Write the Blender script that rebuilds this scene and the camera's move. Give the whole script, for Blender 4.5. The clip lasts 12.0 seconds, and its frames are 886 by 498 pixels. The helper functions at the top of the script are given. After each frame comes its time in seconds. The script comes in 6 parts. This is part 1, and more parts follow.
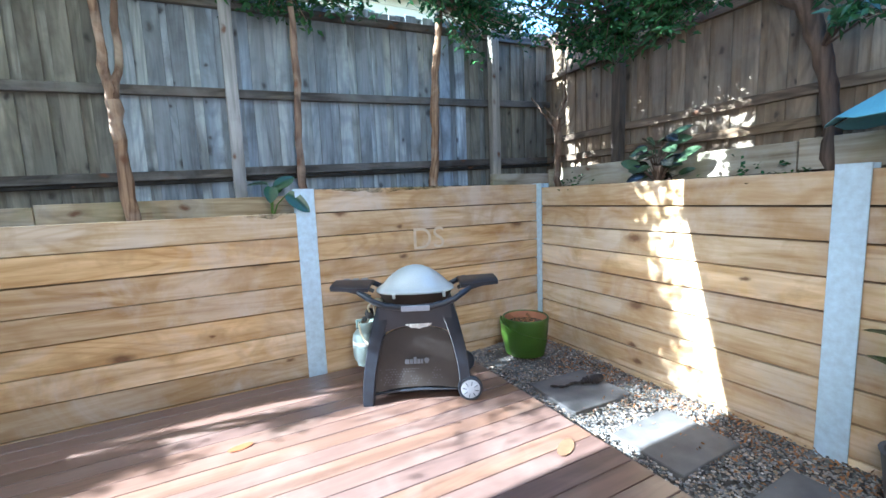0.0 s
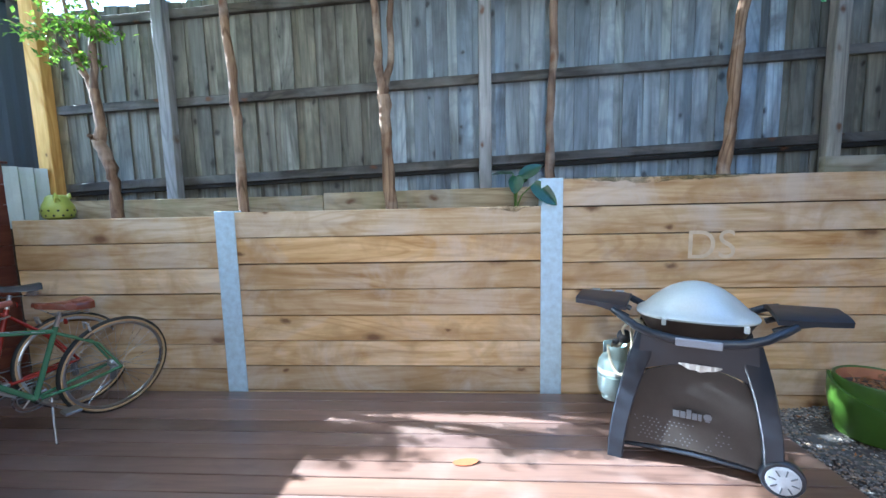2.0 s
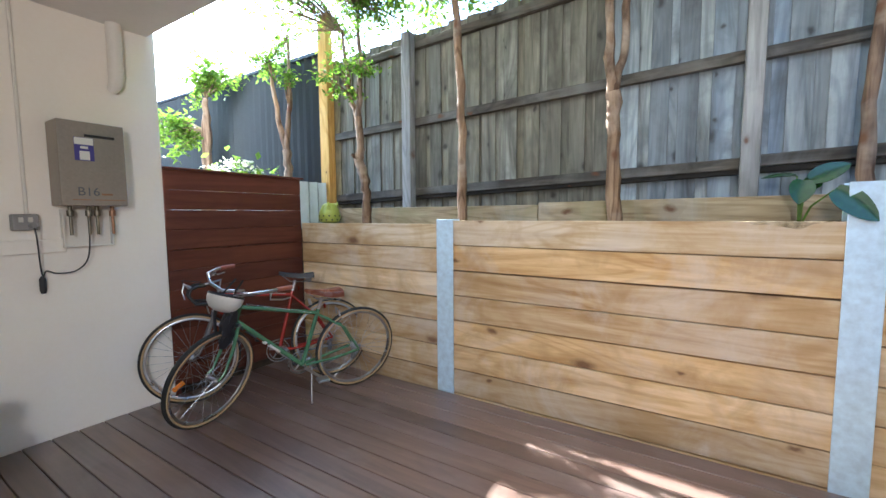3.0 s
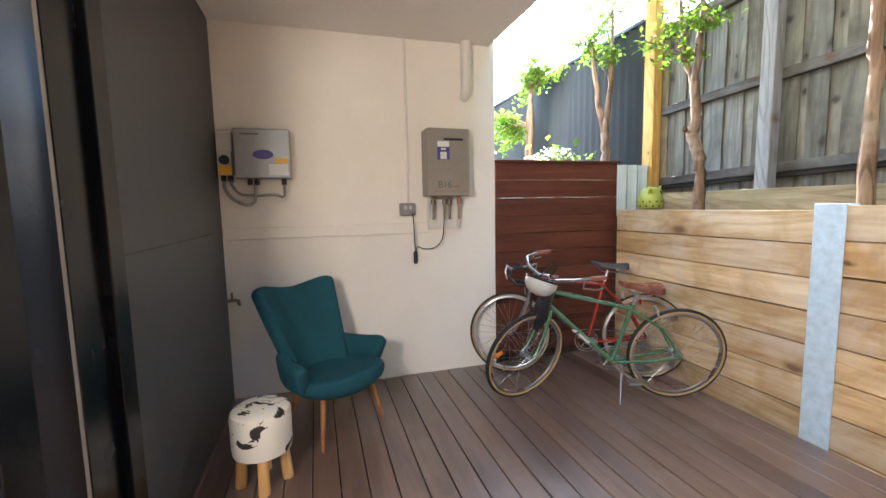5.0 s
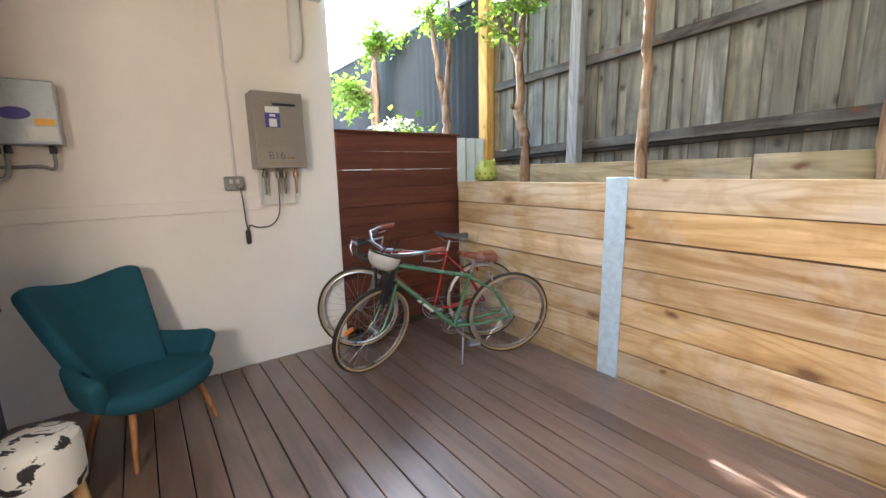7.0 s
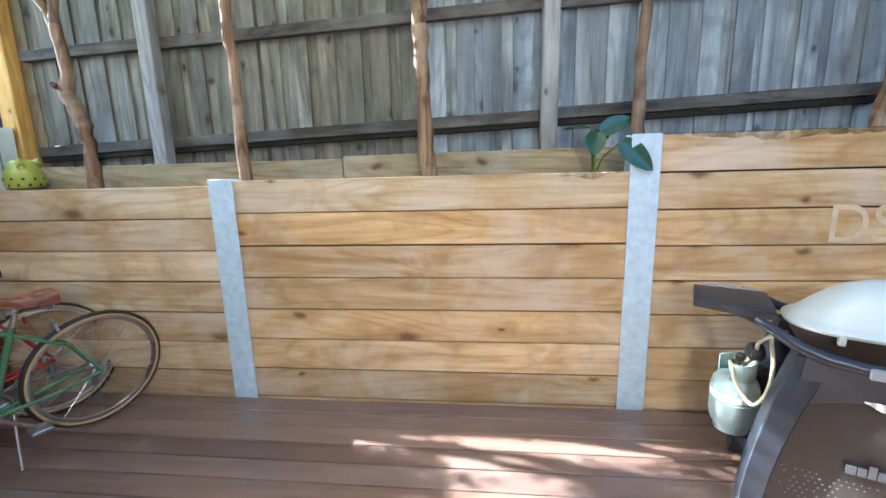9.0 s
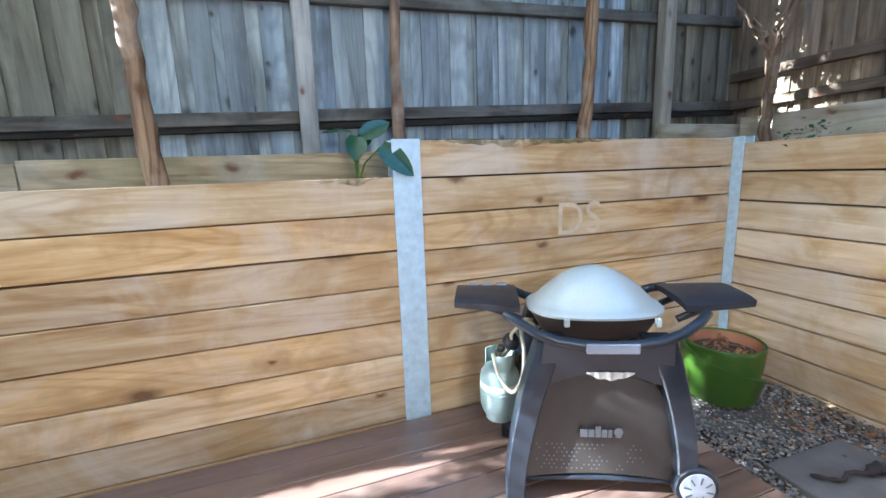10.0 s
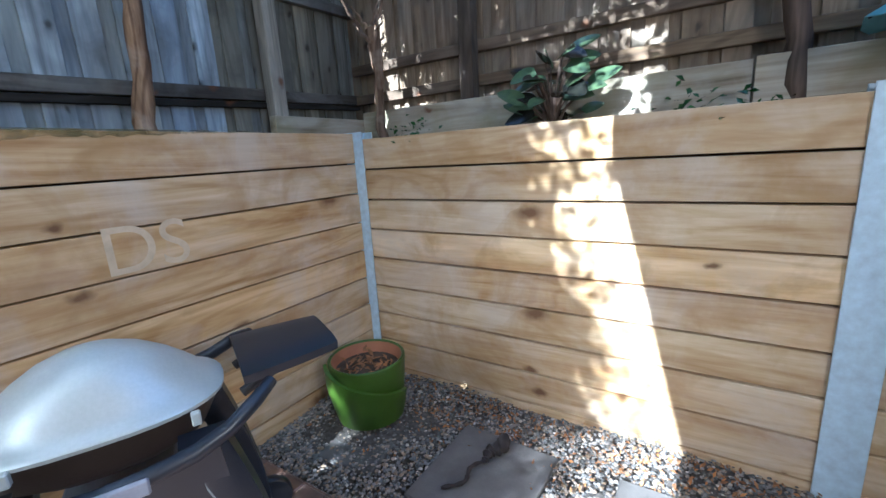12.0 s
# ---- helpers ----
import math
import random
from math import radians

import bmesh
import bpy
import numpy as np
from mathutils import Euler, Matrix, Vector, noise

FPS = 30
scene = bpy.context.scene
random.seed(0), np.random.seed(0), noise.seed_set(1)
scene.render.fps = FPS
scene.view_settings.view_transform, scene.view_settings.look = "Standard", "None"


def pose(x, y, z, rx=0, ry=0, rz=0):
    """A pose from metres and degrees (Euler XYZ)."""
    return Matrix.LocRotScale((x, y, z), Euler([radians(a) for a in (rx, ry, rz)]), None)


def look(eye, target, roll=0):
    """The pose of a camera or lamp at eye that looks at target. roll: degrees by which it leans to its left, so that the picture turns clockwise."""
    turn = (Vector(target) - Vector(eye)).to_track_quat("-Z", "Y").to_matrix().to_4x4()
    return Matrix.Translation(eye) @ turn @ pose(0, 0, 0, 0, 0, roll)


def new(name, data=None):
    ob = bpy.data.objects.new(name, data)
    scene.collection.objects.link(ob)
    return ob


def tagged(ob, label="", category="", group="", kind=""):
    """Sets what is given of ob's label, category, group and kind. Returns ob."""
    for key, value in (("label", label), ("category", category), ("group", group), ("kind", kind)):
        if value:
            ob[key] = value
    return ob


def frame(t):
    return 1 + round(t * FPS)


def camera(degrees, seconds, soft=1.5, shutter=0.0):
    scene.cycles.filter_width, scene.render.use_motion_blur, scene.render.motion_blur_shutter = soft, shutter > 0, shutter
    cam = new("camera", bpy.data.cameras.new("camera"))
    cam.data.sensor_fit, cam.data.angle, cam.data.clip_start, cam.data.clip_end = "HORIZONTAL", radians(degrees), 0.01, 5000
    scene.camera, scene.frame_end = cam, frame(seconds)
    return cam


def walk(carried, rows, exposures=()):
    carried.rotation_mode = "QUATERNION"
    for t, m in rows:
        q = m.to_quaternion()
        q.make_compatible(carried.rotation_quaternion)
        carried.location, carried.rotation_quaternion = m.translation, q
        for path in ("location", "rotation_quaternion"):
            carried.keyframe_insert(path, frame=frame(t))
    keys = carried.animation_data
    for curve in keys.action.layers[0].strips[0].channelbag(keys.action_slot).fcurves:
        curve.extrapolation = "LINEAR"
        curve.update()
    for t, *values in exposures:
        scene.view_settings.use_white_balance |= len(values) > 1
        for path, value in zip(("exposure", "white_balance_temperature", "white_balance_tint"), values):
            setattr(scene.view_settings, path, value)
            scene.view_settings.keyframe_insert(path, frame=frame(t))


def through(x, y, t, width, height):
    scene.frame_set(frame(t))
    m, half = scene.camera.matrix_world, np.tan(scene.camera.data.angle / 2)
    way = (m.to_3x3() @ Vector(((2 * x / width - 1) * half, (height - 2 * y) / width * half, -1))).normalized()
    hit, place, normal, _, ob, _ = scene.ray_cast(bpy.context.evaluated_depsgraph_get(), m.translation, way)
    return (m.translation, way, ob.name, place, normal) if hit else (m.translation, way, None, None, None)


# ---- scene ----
cam = camera(93.7, 12.0)
PATH = [
    (0, (-0.49, -3.559, 1.47), (0.414, -1.792, 1.225), -2.2),
    (0.5, (-0.486, -3.453, 1.484), (0.285, -1.631, 1.194), -0.9),
    (1, (-0.445, -3.345, 1.47), (0.03, -1.423, 1.188), -1.9),
    (1.5, (-0.454, -3.176, 1.441), (-0.208, -1.205, 1.215), -0.4),
    (2, (-0.508, -3.008, 1.444), (-0.637, -1.026, 1.213), -1.3),
    (2.5, (-0.509, -2.872, 1.435), (-1.207, -1.007, 1.244), 0.7),
    (3, (-0.579, -2.795, 1.439), (-1.649, -1.113, 1.274), -0.4),
    (3.5, (-0.674, -2.715, 1.433), (-1.953, -1.185, 1.29), -0.8),
    (3.7, (-0.708, -2.695, 1.427), (-2.117, -1.282, 1.289), -0.0),
    (5.3, (-0.753, -2.746, 1.432), (-2.671, -2.218, 1.223), -1.5),
    (5.5, (-0.755, -2.738, 1.434), (-2.657, -2.168, 1.195), -1.2),
    (6, (-0.759, -2.719, 1.408), (-2.596, -1.978, 1.127), -1.0),
    (6.5, (-0.748, -2.663, 1.418), (-2.489, -1.728, 1.114), -1.6),
    (6.7, (-0.752, -2.631, 1.472), (-2.441, -1.615, 1.137), -1.5),
    (8.3, (-0.768, -2.441, 1.409), (-1.605, -0.663, 1.04), -1.3),
    (8.5, (-0.773, -2.414, 1.42), (-1.442, -0.567, 1.046), -1.6),
    (9, (-0.768, -2.35, 1.433), (-0.975, -0.398, 1.052), -1.5),
    (9.5, (-0.668, -2.265, 1.428), (-0.401, -0.317, 1.061), -1.6),
    (10, (-0.496, -2.164, 1.406), (0.156, -0.309, 1.044), -2.0),
    (10.5, (-0.343, -2.072, 1.396), (0.632, -0.37, 1.005), -2.0),
    (11, (-0.163, -1.947, 1.401), (1.071, -0.425, 1.003), -2.2),
    (11.5, (0.088, -1.946, 1.397), (1.475, -0.566, 0.983), -3.3),
    (12, (0.398, -2.03, 1.406), (2.03, -0.962, 0.965), -3.4),
]
EXPOSURES = [(0, 3.4, 4800, 2), (0.6, 3.22, 4700, 2), (1.5, 3.14, 4480, 1), (2.5, 3.5, 4950, 3), (3.5, 3.52, 5450, 5), (5.5, 4.06, 5750, 7), (6.7, 3.93, 5750, 7), (8.5, 3.66, 5350, 4), (9.5, 3.62, 5050, 2), (10.5, 3.45, 4750, 2), (11.5, 3.2, 4700, 3), (12, 3.02, 4750, 5)]
walk(cam, [(t, look(eye, target, roll)) for t, eye, target, roll in PATH], EXPOSURES)

# ---- light ----
SUN_WAY = Vector((1.45, -0.25, -1.0)).normalized()
world = bpy.data.worlds.new("sky_world")
scene.world = world
world.use_nodes = True
wn = world.node_tree
sky = wn.nodes.new("ShaderNodeTexSky")
sky.sky_type = "NISHITA"
sky.sun_disc = False
sky.sun_elevation = math.asin(-SUN_WAY.z)
sky.sun_rotation = math.atan2(-SUN_WAY.x, -SUN_WAY.y)
sky.air_density, sky.dust_density, sky.ozone_density = 1.0, 1.5, 1.2
wn.links.new(sky.outputs[0], wn.nodes["Background"].inputs[0])
wn.nodes["Background"].inputs[1].default_value = 0.12
sun_data = bpy.data.lights.new("sun", "SUN")
sun_data.energy, sun_data.angle, sun_data.color = 4.4, radians(0.5), (1.0, 0.93, 0.82)
sun = new("sun", sun_data)
# unseen warm light added just inside the door to brighten the side wall
lamp_data = bpy.data.lights.new("room_fill", "POINT")
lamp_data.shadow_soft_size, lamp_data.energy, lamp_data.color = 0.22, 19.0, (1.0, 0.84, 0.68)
room_fill = new("room_fill", lamp_data)
room_fill.location = (-0.2, -3.87, 2.0)
sun.matrix_world = look((-12, 4, 12), Vector((-12, 4, 12)) + SUN_WAY)


# ---- material helpers ----
def nodes_of(name):
    m = bpy.data.materials.new(name)
    m.use_nodes = True
    nt = m.node_tree
    return m, nt, nt.nodes["Principled BSDF"]


def node(nt, kind, **values):
    n = nt.nodes.new(kind)
    for key, value in values.items():
        n.inputs[key.replace("_", " ")].default_value = value
    return n


def ramp(nt, source, stops):
    n = nt.nodes.new("ShaderNodeValToRGB")
    while len(n.color_ramp.elements) < len(stops):
        n.color_ramp.elements.new(0.5)
    for e, (p, c) in zip(n.color_ramp.elements, stops):
        e.position, e.color = p, (*c, 1) if len(c) == 3 else c
    nt.links.new(source, n.inputs[0])
    return n.outputs[0]


def mix(nt, fac, a, b, how="MIX"):
    n = nt.nodes.new("ShaderNodeMix")
    n.data_type, n.blend_type = "RGBA", how
    for socket, value in ((n.inputs["Factor"], fac), (n.inputs["A"], a), (n.inputs["B"], b)):
        if isinstance(value, (int, float)):
            socket.default_value = value
        elif isinstance(value, tuple):
            socket.default_value = (*value, 1)
        else:
            nt.links.new(value, socket)
    return n.outputs["Result"]


def coords(nt, scale=(1, 1, 1), spread=0.0, space="Object"):
    tc = nt.nodes.new("ShaderNodeTexCoord")
    mp = nt.nodes.new("ShaderNodeMapping")
    mp.inputs["Scale"].default_value = scale
    source = tc.outputs[space]
    if spread:
        info = nt.nodes.new("ShaderNodeObjectInfo")
        mul = nt.nodes.new("ShaderNodeVectorMath")
        mul.operation = "MULTIPLY_ADD"
        mul.inputs[1].default_value = (spread, spread * 0.7, spread * 1.3)
        nt.links.new(info.outputs["Random"], mul.inputs[0])
        nt.links.new(source, mul.inputs[2])
        source = mul.outputs[0]
    nt.links.new(source, mp.inputs[0])
    return mp.outputs[0]


def noise_of(nt, vec, scale, detail=4.0, rough=0.55, distort=0.0):
    n = node(nt, "ShaderNodeTexNoise", Scale=scale, Detail=detail, Roughness=rough, Distortion=distort)
    nt.links.new(vec, n.inputs["Vector"])
    return n.outputs["Fac"]


def bump(nt, bsdf, source, strength=0.3, distance=0.004):
    n = node(nt, "ShaderNodeBump", Strength=strength, Distance=distance)
    nt.links.new(source, n.inputs["Height"])
    nt.links.new(n.outputs[0], bsdf.inputs["Normal"])


def plain(name, colour, rough=0.5, metal=0.0, vary=0.12, scale=6.0, bumps=0.1, space="Object", spec=0.5):
    """A painted, plastic, cloth or metal surface with soft patches and a fine grain."""
    m, nt, b = nodes_of(name)
    v = coords(nt, space=space, spread=7.0)
    big, fine = noise_of(nt, v, scale, 3), noise_of(nt, v, scale * 22, 2)
    dark = tuple(c * (1 - vary) for c in colour)
    light = tuple(min(1, c * (1 + vary)) for c in colour)
    col = ramp(nt, big, [(0.3, dark), (0.7, light)])
    nt.links.new(mix(nt, 0.12, col, ramp(nt, fine, [(0.3, (0.3, 0.3, 0.3)), (0.7, (0.7, 0.7, 0.7))]), "OVERLAY"), b.inputs["Base Color"])
    nt.links.new(ramp(nt, big, [(0.2, (max(0.02, rough - 0.08),) * 3), (0.8, (min(1, rough + 0.08),) * 3)]), b.inputs["Roughness"])
    b.inputs["Metallic"].default_value = metal
    b.inputs["Specular IOR Level"].default_value = spec
    if bumps:
        bump(nt, b, fine, bumps, 0.002)
    return m


def timber(name, pale, mid, deep, rough=0.75, knots=True, length=0, stain=0.5, spec=0.3, relief=0.35, knot=(0.12, 0.05, 0.02), soil=(0.2, 0.16, 0.1), tones=0.0, fine=0.3, wash=None, knot_size=(3.0, 5.0)):
    """Sawn wood with the grain along one axis of the piece."""
    m, nt, b = nodes_of(name)
    stretch = [9.0, 9.0, 9.0]
    stretch[length] = 0.8
    v = coords(nt, tuple(stretch), 23.0)
    flat = coords(nt, (1, 1, 1), 11.0)
    wob = noise_of(nt, flat, 2.2, 2)
    grain = noise_of(nt, v, 0.75, 6, 0.6, 1.4)
    lines = noise_of(nt, v, 6.5, 3, 0.5, 0.3)
    col = ramp(nt, grain, [(0.3, deep), (0.46, mid), (0.62, pale)])
    col = mix(nt, fine, col, ramp(nt, lines, [(0.32, mid), (0.6, (0.95, 0.93, 0.9))]), "MULTIPLY")
    slow = [2.6, 2.6, 2.6]
    slow[length] = 0.42
    rings = nt.nodes.new("ShaderNodeMath")
    rings.operation = "MULTIPLY"
    rings.inputs[1].default_value = 85.0
    nt.links.new(noise_of(nt, coords(nt, tuple(slow), 17.0), 1.0, 2, 0.45, 0.4), rings.inputs[0])
    wave = nt.nodes.new("ShaderNodeMath")
    wave.operation = "SINE"
    nt.links.new(rings.outputs[0], wave.inputs[0])
    col = mix(nt, fine * 1.2, col, ramp(nt, wave.outputs[0], [(0.25, (1, 1, 1)), (0.95, mid)]), "MULTIPLY")
    info = nt.nodes.new("ShaderNodeObjectInfo")
    tone = ramp(nt, info.outputs["Random"], [(0.0, (0.82 - tones, 0.78 - tones, 0.74 - tones)), (0.3, (1.03, 0.95, 0.84)), (0.55, (0.93, 0.94, 0.97)), (0.78, (1.06, 0.94, 0.74)), (1.0, (1.12 + tones, 1.08 + tones, 1.02 + tones))])
    col = mix(nt, 1.0, col, tone, "MULTIPLY")
    if wash:
        pale_wash = noise_of(nt, flat, 1.5, 6, 0.65, 0.8)
        col = mix(nt, ramp(nt, pale_wash, [(0.44, (0, 0, 0)), (0.66, (0.6, 0.6, 0.6))]), col, wash, "MIX")
    patch = noise_of(nt, flat, 2.6, 5, 0.6, 0.5)
    col = mix(nt, ramp(nt, patch, [(0.5, (0, 0, 0)), (0.72, (stain,) * 3)]), col, soil, "MIX")
    if knots:
        warp = nt.nodes.new("ShaderNodeVectorMath")
        warp.operation = "MULTIPLY_ADD"
        nz = node(nt, "ShaderNodeTexNoise", Scale=14.0, Detail=2.0)
        nt.links.new(flat, nz.inputs["Vector"])
        warp.inputs[1].default_value = (0.05, 0.05, 0.05)
        nt.links.new(nz.outputs["Color"], warp.inputs[0])
        nt.links.new(flat, warp.inputs[2])
        sep = nt.nodes.new("ShaderNodeSeparateXYZ")
        nt.links.new(warp.outputs[0], sep.inputs[0])
        com = nt.nodes.new("ShaderNodeCombineXYZ")
        nt.links.new(sep.outputs["X"], com.inputs["X"])
        nt.links.new(sep.outputs["Z"], com.inputs["Y"])
        size = nt.nodes.new("ShaderNodeMapping")
        size.inputs["Scale"].default_value = (5.0, 3.2, 1) if length == 2 else (*knot_size, 1)
        nt.links.new(com.outputs[0], size.inputs[0])
        vor = node(nt, "ShaderNodeTexVoronoi", Scale=1.0, Randomness=1.0)
        vor.voronoi_dimensions = "2D"
        nt.links.new(size.outputs[0], vor.inputs["Vector"])
        pick = nt.nodes.new("ShaderNodeSeparateColor")
        nt.links.new(vor.outputs["Color"], pick.inputs[0])
        gate = ramp(nt, pick.outputs[0], [(0.62, (0, 0, 0)), (0.63, (1, 1, 1))])
        grow = nt.nodes.new("ShaderNodeMath")
        grow.operation = "MULTIPLY_ADD"
        grow.inputs[1].default_value, grow.inputs[2].default_value = 1.1, 0.35
        nt.links.new(pick.outputs[1], grow.inputs[0])
        near = nt.nodes.new("ShaderNodeMath")
        near.operation = "DIVIDE"
        nt.links.new(vor.outputs["Distance"], near.inputs[0])
        nt.links.new(grow.outputs[0], near.inputs[1])
        smear = ramp(nt, near.outputs[0], [(0.08, (0.5, 0.5, 0.5)), (0.2, (0.2, 0.2, 0.2)), (0.5, (0, 0, 0))])
        core = ramp(nt, near.outputs[0], [(0.04, (0.85, 0.85, 0.85)), (0.075, (0.45, 0.45, 0.45)), (0.12, (0, 0, 0))])
        col = mix(nt, mix(nt, 1.0, smear, gate, "MULTIPLY"), col, deep, "MIX")
        col = mix(nt, mix(nt, 1.0, core, gate, "MULTIPLY"), col, knot, "MIX")
    nt.links.new(col, b.inputs["Base Color"])
    b.inputs["Roughness"].default_value = rough
    b.inputs["Specular IOR Level"].default_value = spec
    bump(nt, b, lines, relief, 0.003)
    return m


def leafy(name, colour, rough=0.4, vary=0.5, through=0.25):
    m, nt, b = nodes_of(name)
    geo = nt.nodes.new("ShaderNodeNewGeometry")
    dark = tuple(c * (1 - vary) for c in colour)
    light = (min(1, colour[0] * (1.5 + vary)), min(1, colour[1] * (1.2 + vary)), colour[2] * 1.1)
    v = coords(nt, (1, 1, 1), 5.0)
    col = ramp(nt, geo.outputs["Random Per Island"], [(0.0, dark), (0.5, colour), (1.0, light)])
    col = mix(nt, 0.3, col, ramp(nt, noise_of(nt, v, 30, 2), [(0.3, dark), (0.7, light)]), "MIX")
    nt.links.new(col, b.inputs["Base Color"])
    b.inputs["Roughness"].default_value = rough
    back = nt.nodes.new("ShaderNodeBsdfTranslucent")
    nt.links.new(col, back.inputs[0])
    both = nt.nodes.new("ShaderNodeMixShader")
    both.inputs[0].default_value = through
    out = nt.nodes["Material Output"]
    nt.links.new(b.outputs[0], both.inputs[1])
    nt.links.new(back.outputs[0], both.inputs[2])
    nt.links.new(both.outputs[0], out.inputs[0])
    return m


# ---- materials ----
PINE = timber("treated_pine", (0.73, 0.59, 0.39), (0.61, 0.455, 0.262), (0.42, 0.26, 0.11), knot=(0.13, 0.06, 0.027), stain=0.8, tones=0.17, soil=(0.38, 0.23, 0.09), fine=0.28, relief=0.35, wash=(0.63, 0.55, 0.46), knot_size=(1.7, 3.3))
PINE_OLD = timber("weathered_pine", (0.5, 0.44, 0.33), (0.38, 0.32, 0.225), (0.22, 0.175, 0.11), stain=0.7, soil=(0.26, 0.24, 0.12), wash=(0.46, 0.43, 0.38))
PALING = timber("grey_paling", (0.41, 0.485, 0.57), (0.275, 0.325, 0.385), (0.12, 0.135, 0.15), length=2, stain=0.75, knot=(0.05, 0.05, 0.05), soil=(0.11, 0.115, 0.12), tones=0.2, fine=0.24, wash=(0.21, 0.235, 0.26))
PALING_BROWN = timber("brown_paling", (0.34, 0.275, 0.2), (0.235, 0.185, 0.13), (0.115, 0.086, 0.06), length=2, stain=0.6, knot=(0.05, 0.04, 0.03), soil=(0.1, 0.085, 0.065), tones=0.18, fine=0.22, wash=(0.24, 0.215, 0.175))
# darker olive copy of the grey palings, with tree shade in its colour
PALING_SHADED = timber("shaded_olive_paling", (0.27, 0.275, 0.25), (0.18, 0.18, 0.16), (0.075, 0.073, 0.064), length=2, stain=0.7, knot=(0.035, 0.03, 0.025), soil=(0.07, 0.066, 0.052), tones=0.18, fine=0.22, wash=(0.15, 0.145, 0.12))
RAIL = timber("grey_rail", (0.15, 0.14, 0.13), (0.085, 0.078, 0.07), (0.035, 0.03, 0.027), stain=0.7, soil=(0.025, 0.021, 0.018), wash=(0.2, 0.2, 0.19))
# near-black colour that stands for the shade below the low rail
RAIL_SHADE = timber("rail_shade_strip", (0.035, 0.032, 0.03), (0.022, 0.02, 0.018), (0.012, 0.011, 0.01), stain=0.3, soil=(0.05, 0.047, 0.042), rough=0.9)
FPOST = timber("fence_post", (0.42, 0.42, 0.42), (0.32, 0.32, 0.32), (0.2, 0.2, 0.195), length=2, stain=0.5, soil=(0.17, 0.16, 0.15), tones=0.2)
RAIL_BROWN = timber("brown_rail", (0.2, 0.16, 0.115), (0.14, 0.105, 0.075), (0.07, 0.05, 0.035), stain=0.6, soil=(0.05, 0.04, 0.03))
POST_BROWN = timber("brown_post", (0.17, 0.14, 0.11), (0.12, 0.095, 0.07), (0.06, 0.045, 0.035), length=2, stain=0.4, soil=(0.05, 0.04, 0.03))
YELLOW_POST = timber("new_post", (0.72, 0.55, 0.26), (0.62, 0.44, 0.17), (0.46, 0.3, 0.1), length=2, stain=0.2)
DECK = timber("deck_board", (0.185, 0.119, 0.098), (0.142, 0.09, 0.074), (0.09, 0.053, 0.043), fine=0.1, rough=0.36, knots=False, stain=0.42, spec=0.9, relief=0.08, tones=0.08, soil=(0.255, 0.195, 0.162))
DECK.node_tree.nodes["Principled BSDF"].inputs["Coat Weight"].default_value = 0.5
DECK.node_tree.nodes["Principled BSDF"].inputs["Coat Roughness"].default_value = 0.3
SLAT = timber("stained_slat", (0.15, 0.052, 0.034), (0.115, 0.038, 0.025), (0.08, 0.026, 0.017), rough=0.5, knots=False, fine=0.06, stain=0.25, relief=0.12, soil=(0.075, 0.03, 0.022))
BARK = timber("bark", (0.35, 0.255, 0.18), (0.25, 0.172, 0.118), (0.11, 0.074, 0.053), length=2, stain=0.75, fine=0.5, soil=(0.46, 0.37, 0.285), relief=0.9)
BARK_DARK = timber("dark_bark", (0.14, 0.1, 0.075), (0.095, 0.065, 0.048), (0.05, 0.034, 0.026), length=2, stain=0.4, soil=(0.12, 0.09, 0.07), relief=0.8)
LEGWOOD = timber("oiled_leg", (0.5, 0.25, 0.1), (0.42, 0.19, 0.07), (0.3, 0.12, 0.045), length=2, knots=False, rough=0.45, stain=0.1)
LOGWOOD = timber("log_leg", (0.68, 0.46, 0.22), (0.56, 0.35, 0.15), (0.4, 0.22, 0.08), length=2, stain=0.3)
STEEL = plain("galvanised_post", (0.54, 0.66, 0.75), 0.5, 0.1, 0.13, 24, 0.15)
RENDER = plain("cream_render", (0.88, 0.82, 0.73), 0.85, 0, 0.035, 1.6, 0.25)
SOFFIT = plain("soffit_paint", (0.8, 0.77, 0.73), 0.8, 0, 0.04, 1.4, 0.1)
TRIMW = plain("white_trim", (0.76, 0.72, 0.65), 0.6, 0, 0.04, 3, 0.06)
CLAD = plain("dark_cladding", (0.066, 0.068, 0.07), 0.45, 0, 0.18, 1.3, 0.05, spec=0.45)
ALU = plain("black_frame", (0.004, 0.005, 0.007), 0.24, 0.0, 0.15, 4, 0.02, spec=0.22)
SOIL = plain("soil", (0.075, 0.052, 0.035), 0.95, 0, 0.5, 14, 0.9)
GRAVELBED = plain("gravel_bed", (0.09, 0.08, 0.07), 0.95, 0, 0.5, 40, 0.9)
SLATE = plain("slate_paver", (0.125, 0.118, 0.112), 0.7, 0, 0.28, 5, 0.5)
COLORBOND = plain("dark_sheet", (0.022, 0.031, 0.042), 0.58, 0.0, 0.12, 2, 0.02, spec=0.35)
ZINC = plain("zinc_sheet", (0.4, 0.46, 0.47), 0.5, 0.3, 0.1, 5, 0.05)
LEAF = leafy("tree_leaf", (0.13, 0.24, 0.03), 0.4, 0.45, 0.58)
LEAF_DARK = leafy("dark_leaf", (0.035, 0.1, 0.04), 0.25, 0.45, 0.2)


